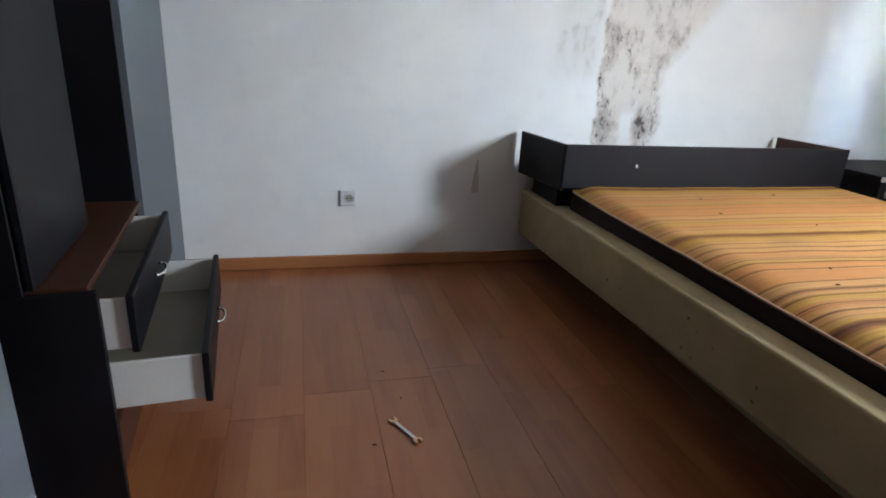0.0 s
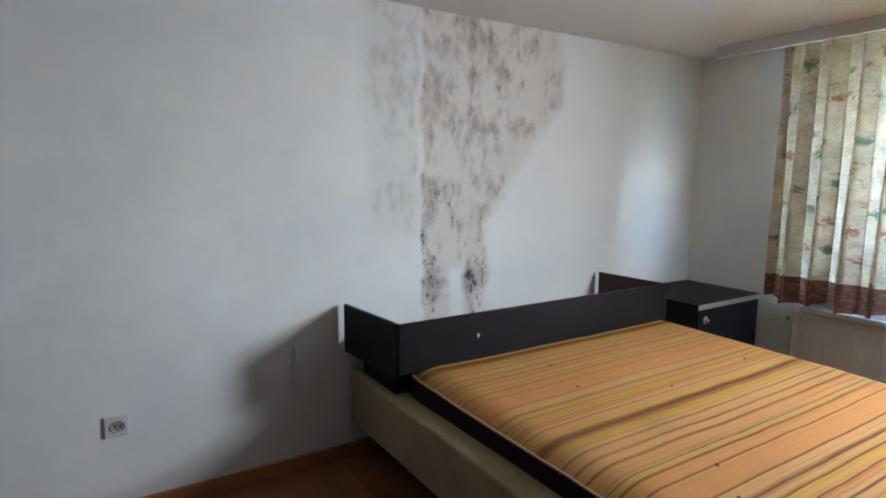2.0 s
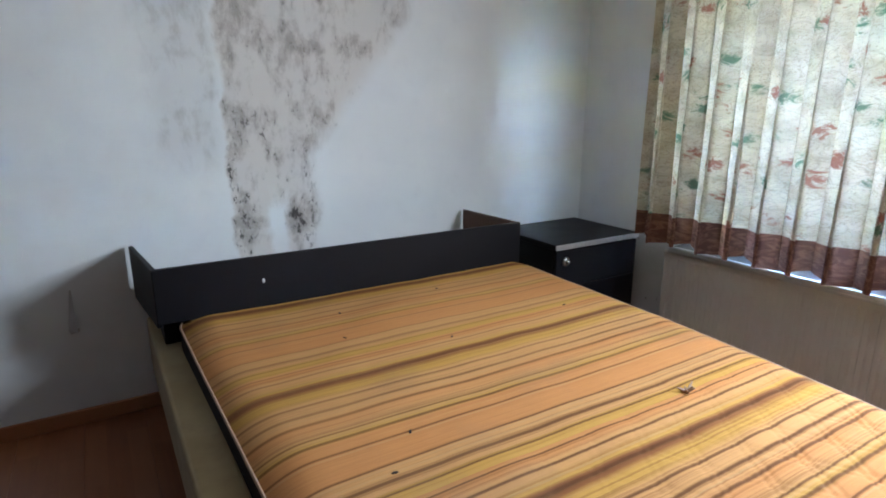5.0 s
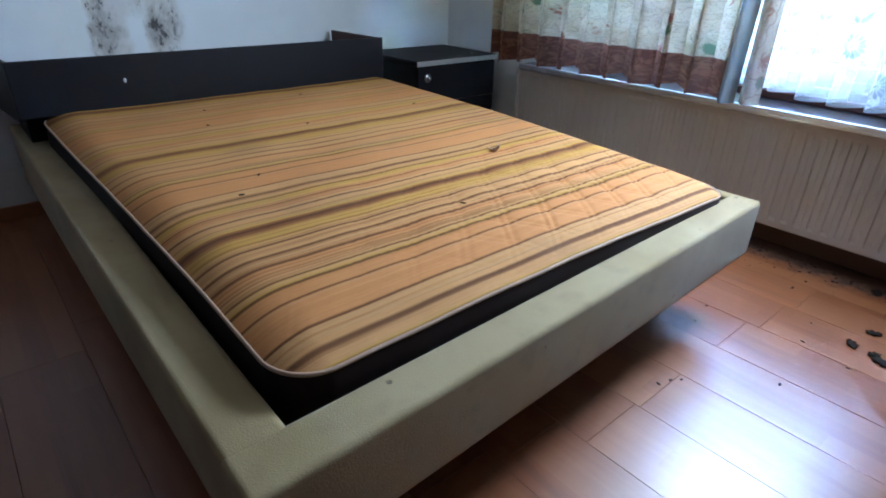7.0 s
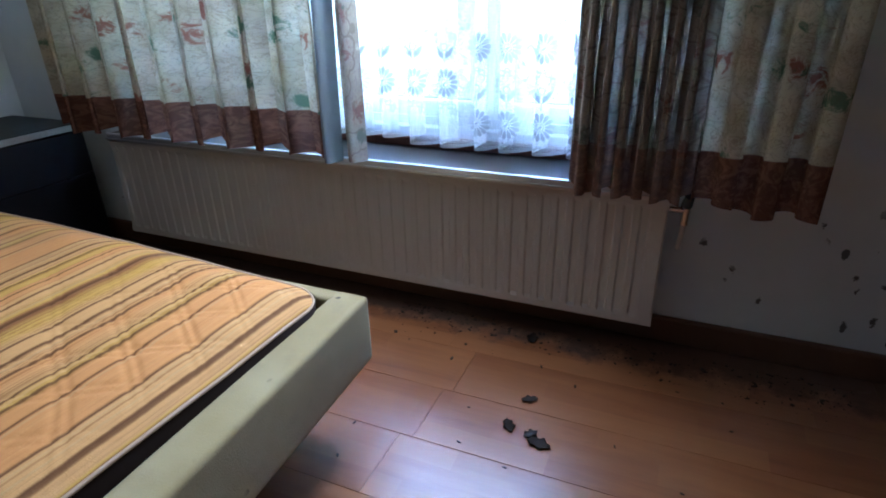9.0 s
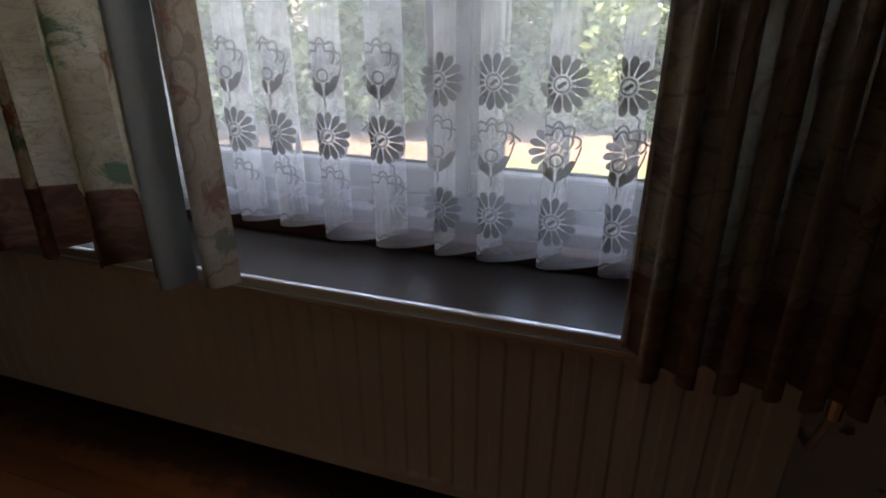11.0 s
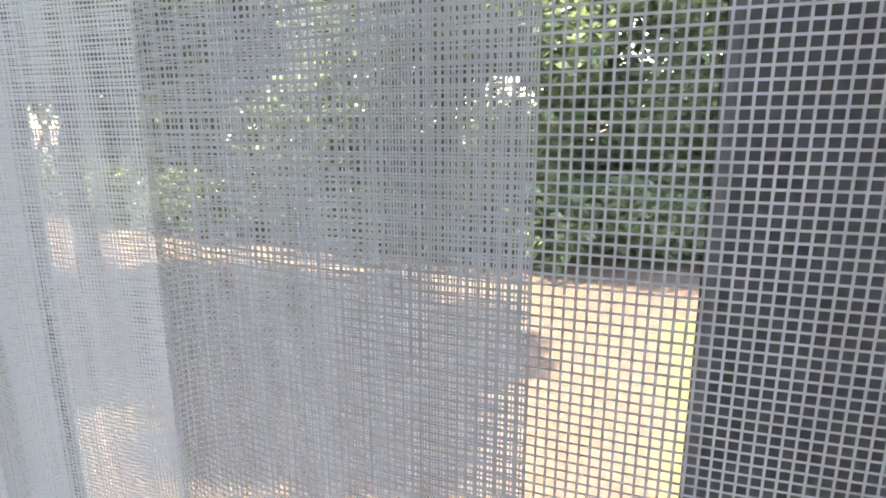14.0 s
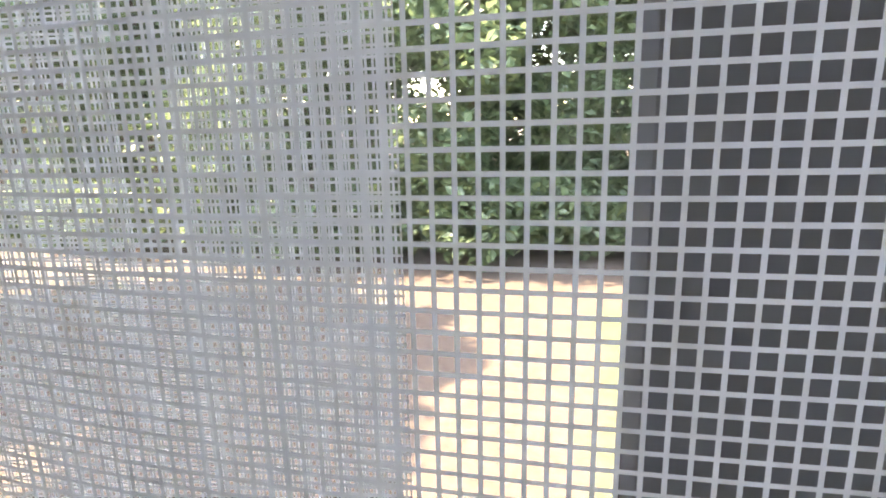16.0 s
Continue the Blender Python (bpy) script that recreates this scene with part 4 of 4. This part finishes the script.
def wrench():
    w = thing("spanner", "small worn open-ended spanner lying on the floor", "spanner", pose(-0.936, -1.485, 0.0, 0, 0, -62))
    part("shaft", box(-0.055, 0.055, -0.006, 0.006, 0.002, 0.008, 0.002, 2), M_TRIM, w)
    for s in (-1, 1):
        bm = bmesh.new()
        out = [(0.052, -0.007), (0.058, -0.014), (0.072, -0.014), (0.074, -0.006), (0.063, -0.005), (0.063, 0.005), (0.074, 0.006), (0.072, 0.014), (0.058, 0.014), (0.052, 0.007)]
        lo = [bm.verts.new((s * x, y, 0.001)) for x, y in out]
        hi = [bm.verts.new((s * x, y, 0.010)) for x, y in out]
        bm.faces.new(hi)
        bm.faces.new(lo[::-1])
        for i in range(len(out)):
            bm.faces.new((lo[i], lo[(i + 1) % len(out)], hi[(i + 1) % len(out)], hi[i]))
        bmesh.ops.recalc_face_normals(bm, faces=bm.faces)
        part("jaw", bm, M_BRASS, w, "copper-coloured jaw")


wrench()


def dry_leaf(x, y, size, turn, seed):
    d = thing("dry_leaf", "curled dark dry leaf on the laminate floor", "leaf", pose(x, y, 0.0, 0, 0, turn), "dry leaves on the floor")
    def f(u, v):
        w = math.sin(math.pi * min(1, max(0, u))) ** 0.7 * (0.55 + 0.15 * math.sin(u * 17 + seed))
        yy = (v - 0.5) * w
        return (size * (u - 0.5), size * yy, 0.003 + size * (0.45 * yy * yy + 0.10 * (u - 0.5) ** 2 + 0.03 * (1 + noise.noise((u * 5, v * 5, seed)))))
    bm = sheet(span(0.02, 0.98, 10), span(0, 1, 6), f)
    bmesh.ops.solidify(bm, geom=bm.faces[:], thickness=0.0012)
    part("blade", bm, M_LEAFDRY, d)


for i, (x, y, s, a) in enumerate([(2.088, -2.949, 0.055, -60), (1.911, -3.021, 0.075, -100), (1.951, -2.921, 0.06, 30), (2.43, -2.87, 0.07, 10), (1.94, -2.99, 0.05, 140)]):
    dry_leaf(x, y, s, a, i * 3.7)
rng = random.Random(5)
bm = bmesh.new()
spots = [(1.834, -2.805, 8), (1.531, -2.847, 8), (1.655, -3.168, 8), (1.66, -2.503, 5), (1.793, -2.479, 7), (1.875, -3.409, 7), (2.167, -3.535, 7), (1.792, -2.957, 5),
         (1.986, -2.78, 5), (1.981, -3.226, 6), (2.205, -2.634, 9), (2.287, -2.368, 9), (1.235, -2.605, 8), (1.28, -2.62, 7), (1.31, -2.64, 6), (-0.918, -1.30, 7), (-0.956, -1.118, 5), (-1.041, -1.532, 6)]
spots += [(2.52 - abs(rng.gauss(0, 0.10)), rng.uniform(-3.9, -2.3), rng.choice((2, 2, 3, 3, 4, 5, 8))) for _ in range(420)]
for x, y, r in spots:
    r *= 0.001
    bmesh.ops.create_icosphere(bm, subdivisions=1, radius=r, matrix=pose(x, y, r * 0.3, 0, 0, rng.uniform(0, 180)) @ Matrix.Diagonal((rng.uniform(0.9, 1.7), rng.uniform(0.4, 0.9), 0.35, 1)))
tagged(mesh_object("floor_crumbs", bm, M_LEAFDRY), "dark crumbs and dirt on the floor", "dirt", kind="stuff")
bm = bmesh.new()
flies = [(0.882, -1.133), (0.472, -1.582), (0.364, -1.709), (0.62, -0.72), (1.1, -0.66), (0.55, -0.95), (1.45, -1.1), (0.85, -2.1)]
for x, y in flies:
    h0 = mat_top((x - MX0) / (MX1 - MX0), (y - MY0) / (MY1 - MY0))[2]
    bmesh.ops.create_icosphere(bm, subdivisions=1, radius=0.007, matrix=pose(x, y, h0 + 0.001, 0, 0, rng.uniform(0, 180)) @ Matrix.Diagonal((1.4, 0.6, 0.4, 1)))
tagged(mesh_object("mattress_crumbs", bm, M_LEAFDRY), "dark specks lying on the mattress", "dirt", kind="stuff")
h0 = mat_top((1.277 - MX0) / (MX1 - MX0), (-1.803 - MY0) / (MY1 - MY0))[2]
tuft = thing("fabric_tuft", "frayed pale knot of padding pulled through the mattress", "tuft", pose(1.277, -1.803, h0))
for i in range(9):
    a = i * 2.4
    bm = bmesh.new()
    add_tube(bm, (0, 0, 0.0), (0.022 * math.cos(a) * (1 + 0.6 * math.sin(i)), 0.022 * math.sin(a), 0.006 + 0.008 * (i % 3)), 0.006, 0.002, 6)
    part("strand", bm, M_PIPING, tuft)

# ---- garden ----
GZ = -0.5
tagged(mesh_object("ground", sheet(span(2.9, 400, 24), span(-300, 300, 24), lambda x, y: (x, y, GZ)), M_GROUND), "dry bare earth and sunlit lawn", "ground", kind="structure")
bm = sheet(span(-400, 2.9, 6), span(-300, 300, 6), lambda x, y: (x, y, GZ))
tagged(mesh_object("ground_behind", bm, M_GROUND), "dry bare earth round the house", "ground", kind="structure")


def leaf_cloud(lumps, n, size, seed):
    """Many small bent leaves scattered through a set of lumps (centre, radius)."""
    r = random.Random(seed)
    vs, fs = [], []
    for _ in range(n):
        c, rad = lumps[r.randrange(len(lumps))]
        d = Vector((r.gauss(0, 1), r.gauss(0, 1), r.gauss(0, 1))).normalized() * rad * r.uniform(0.45, 1.05)
        p = Vector(c) + Vector((d.x, d.y, d.z * 0.85))
        if p.z < GZ + 0.02:
            p.z = GZ + r.uniform(0.02, 0.25)
        q = Euler((r.uniform(-0.9, 0.9), r.uniform(-0.9, 0.9), r.uniform(0, 6.28))).to_matrix()
        s = size * r.uniform(0.6, 1.4)
        k = len(vs)
        for a, b, h in ((-0.5, 0, 0), (0, 0.34, 0.10), (0.6, 0, 0), (0, -0.34, 0.10)):
            vs.append(p + q @ Vector((a * s, b * s, h * s)))
        fs += [(k, k + 1, k + 2), (k, k + 2, k + 3)]
    me = bpy.data.meshes.new("crown")
    me.from_pydata(vs, [], fs)
    return me


def tree(name, label, x, y, h, spread, low, n, seed, mat, size=0.11):
    r = random.Random(seed)
    t = thing(name, label, "tree", pose(x, y, 0), "trees behind the garden")
    bm = bmesh.new()
    bend = [Vector((0.25 * noise.noise((seed, i * 0.7, 0)), 0.25 * noise.noise((seed, i * 0.7, 5)), GZ - 0.1 + i * h * 0.7 / 5)) for i in range(6)]
    for i in range(5):
        add_tube(bm, bend[i], bend[i + 1], 0.16 * h / 6 * (1 - i * 0.15), 0.16 * h / 6 * (1 - (i + 1) * 0.15), 8)
    lumps = []
    for i in range(16):
        a, z = r.uniform(0, 6.28), GZ + low + (h - low) * (i + 0.5) / 16
        w = spread * (0.55 + 0.45 * math.sin(math.pi * min(1, max(0.12, (z - GZ) / h)))) * r.uniform(0.5, 1.0)
        end = Vector((w * math.cos(a), w * math.sin(a), z))
        add_tube(bm, bend[min(5, 1 + i // 4)], end, 0.035, 0.008, 5)
        lumps.append((end, spread * r.uniform(0.30, 0.50)))
        lumps.append((end * 0.5 + Vector((0, 0, end.z * 0.5)), spread * r.uniform(0.35, 0.5)))
    if low < 0.5:
        for i in range(9):
            a = 6.28 * i / 9
            lumps.append((Vector((spread * 0.75 * math.cos(a), spread * 0.9 * math.sin(a), GZ + r.uniform(0.35, 0.8))), spread * r.uniform(0.3, 0.42)))
    part("trunk", bm, M_BARK, t, "grey-brown trunk and limbs")
    me = leaf_cloud(lumps, n, size, seed)
    me.materials.append(mat)
    crown = new("crown", me)
    crown.parent = t


TREES = [(11.2, -6.4, 6.0, 1.9, 0.2), (10.9, -3.9, 5.2, 1.6, 0.1), (11.2, -1.5, 5.8, 1.8, 0.15), (10.1, 0.9, 5.4, 1.7, 0.1), (9.6, 3.4, 6.4, 2.0, 0.2), (8.9, 6.2, 5.6, 1.8, 0.1),
         (8.9, 8.9, 6.2, 2.0, 0.1), (8.6, 11.8, 6.0, 2.1, 0.1), (13.4, -4.5, 7.5, 2.4, 0.3), (13.4, 0.0, 7.2, 2.5, 0.3), (12.6, 4.6, 7.8, 2.5, 0.3), (12.4, 9.4, 7.4, 2.5, 0.3), (13.4, -9.0, 7.0, 2.4, 0.3)]
for i, (x, y, h, sp, low) in enumerate(TREES):
    tree("garden_tree", "leafy broad green tree with foliage down to the ground", x, y, h, sp, low, 26000, 20 + i, M_LEAF, 0.14)
tree("garden_tree", "tall green tree that shades the bare earth", 4.1, 3.1, 4.7, 1.1, 2.2, 9000, 71, M_LEAF, 0.2)
tree("garden_tree", "tall green tree that shades the bare earth", 4.9, 5.6, 5.2, 1.3, 2.2, 9000, 73, M_LEAF, 0.2)
tree("garden_tree", "tall green tree that shades the bare earth", 5.15, 3.95, 5.1, 1.25, 2.2, 9000, 75, M_LEAF, 0.2)
tree("garden_shrub", "bright yellow-green shrub in the sun", 9.7, -2.75, 1.9, 0.6, 0.05, 4000, 90, M_LEAF_LIGHT, 0.09)

# ---- floor planks ----


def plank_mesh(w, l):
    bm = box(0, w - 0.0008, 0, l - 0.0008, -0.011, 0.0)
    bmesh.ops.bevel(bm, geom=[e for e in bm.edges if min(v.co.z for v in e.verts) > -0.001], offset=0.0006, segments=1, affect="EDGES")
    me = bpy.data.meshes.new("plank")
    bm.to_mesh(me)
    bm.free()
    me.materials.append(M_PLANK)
    return me


MESHES = {}
rng = random.Random(11)
floor_ob = bpy.data.objects["floor"]
x, row = -1.25 - 5 * PW, 0
while x < XR - 0.002:
    w = min(PW, XR - x)
    y = -1.22 + rng.gauss(0, 0.09) - 4 * PL
    while y < -0.004:
        a, b = max(y, YB + 0.001), min(y + PL, -0.002)
        if b - a > 0.02:
            key = (round(w, 3), round(b - a, 3))
            if key not in MESHES:
                MESHES[key] = plank_mesh(w, b - a)
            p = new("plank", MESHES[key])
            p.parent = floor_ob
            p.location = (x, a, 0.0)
        y += PL
    x, row = x + PW, row + 1
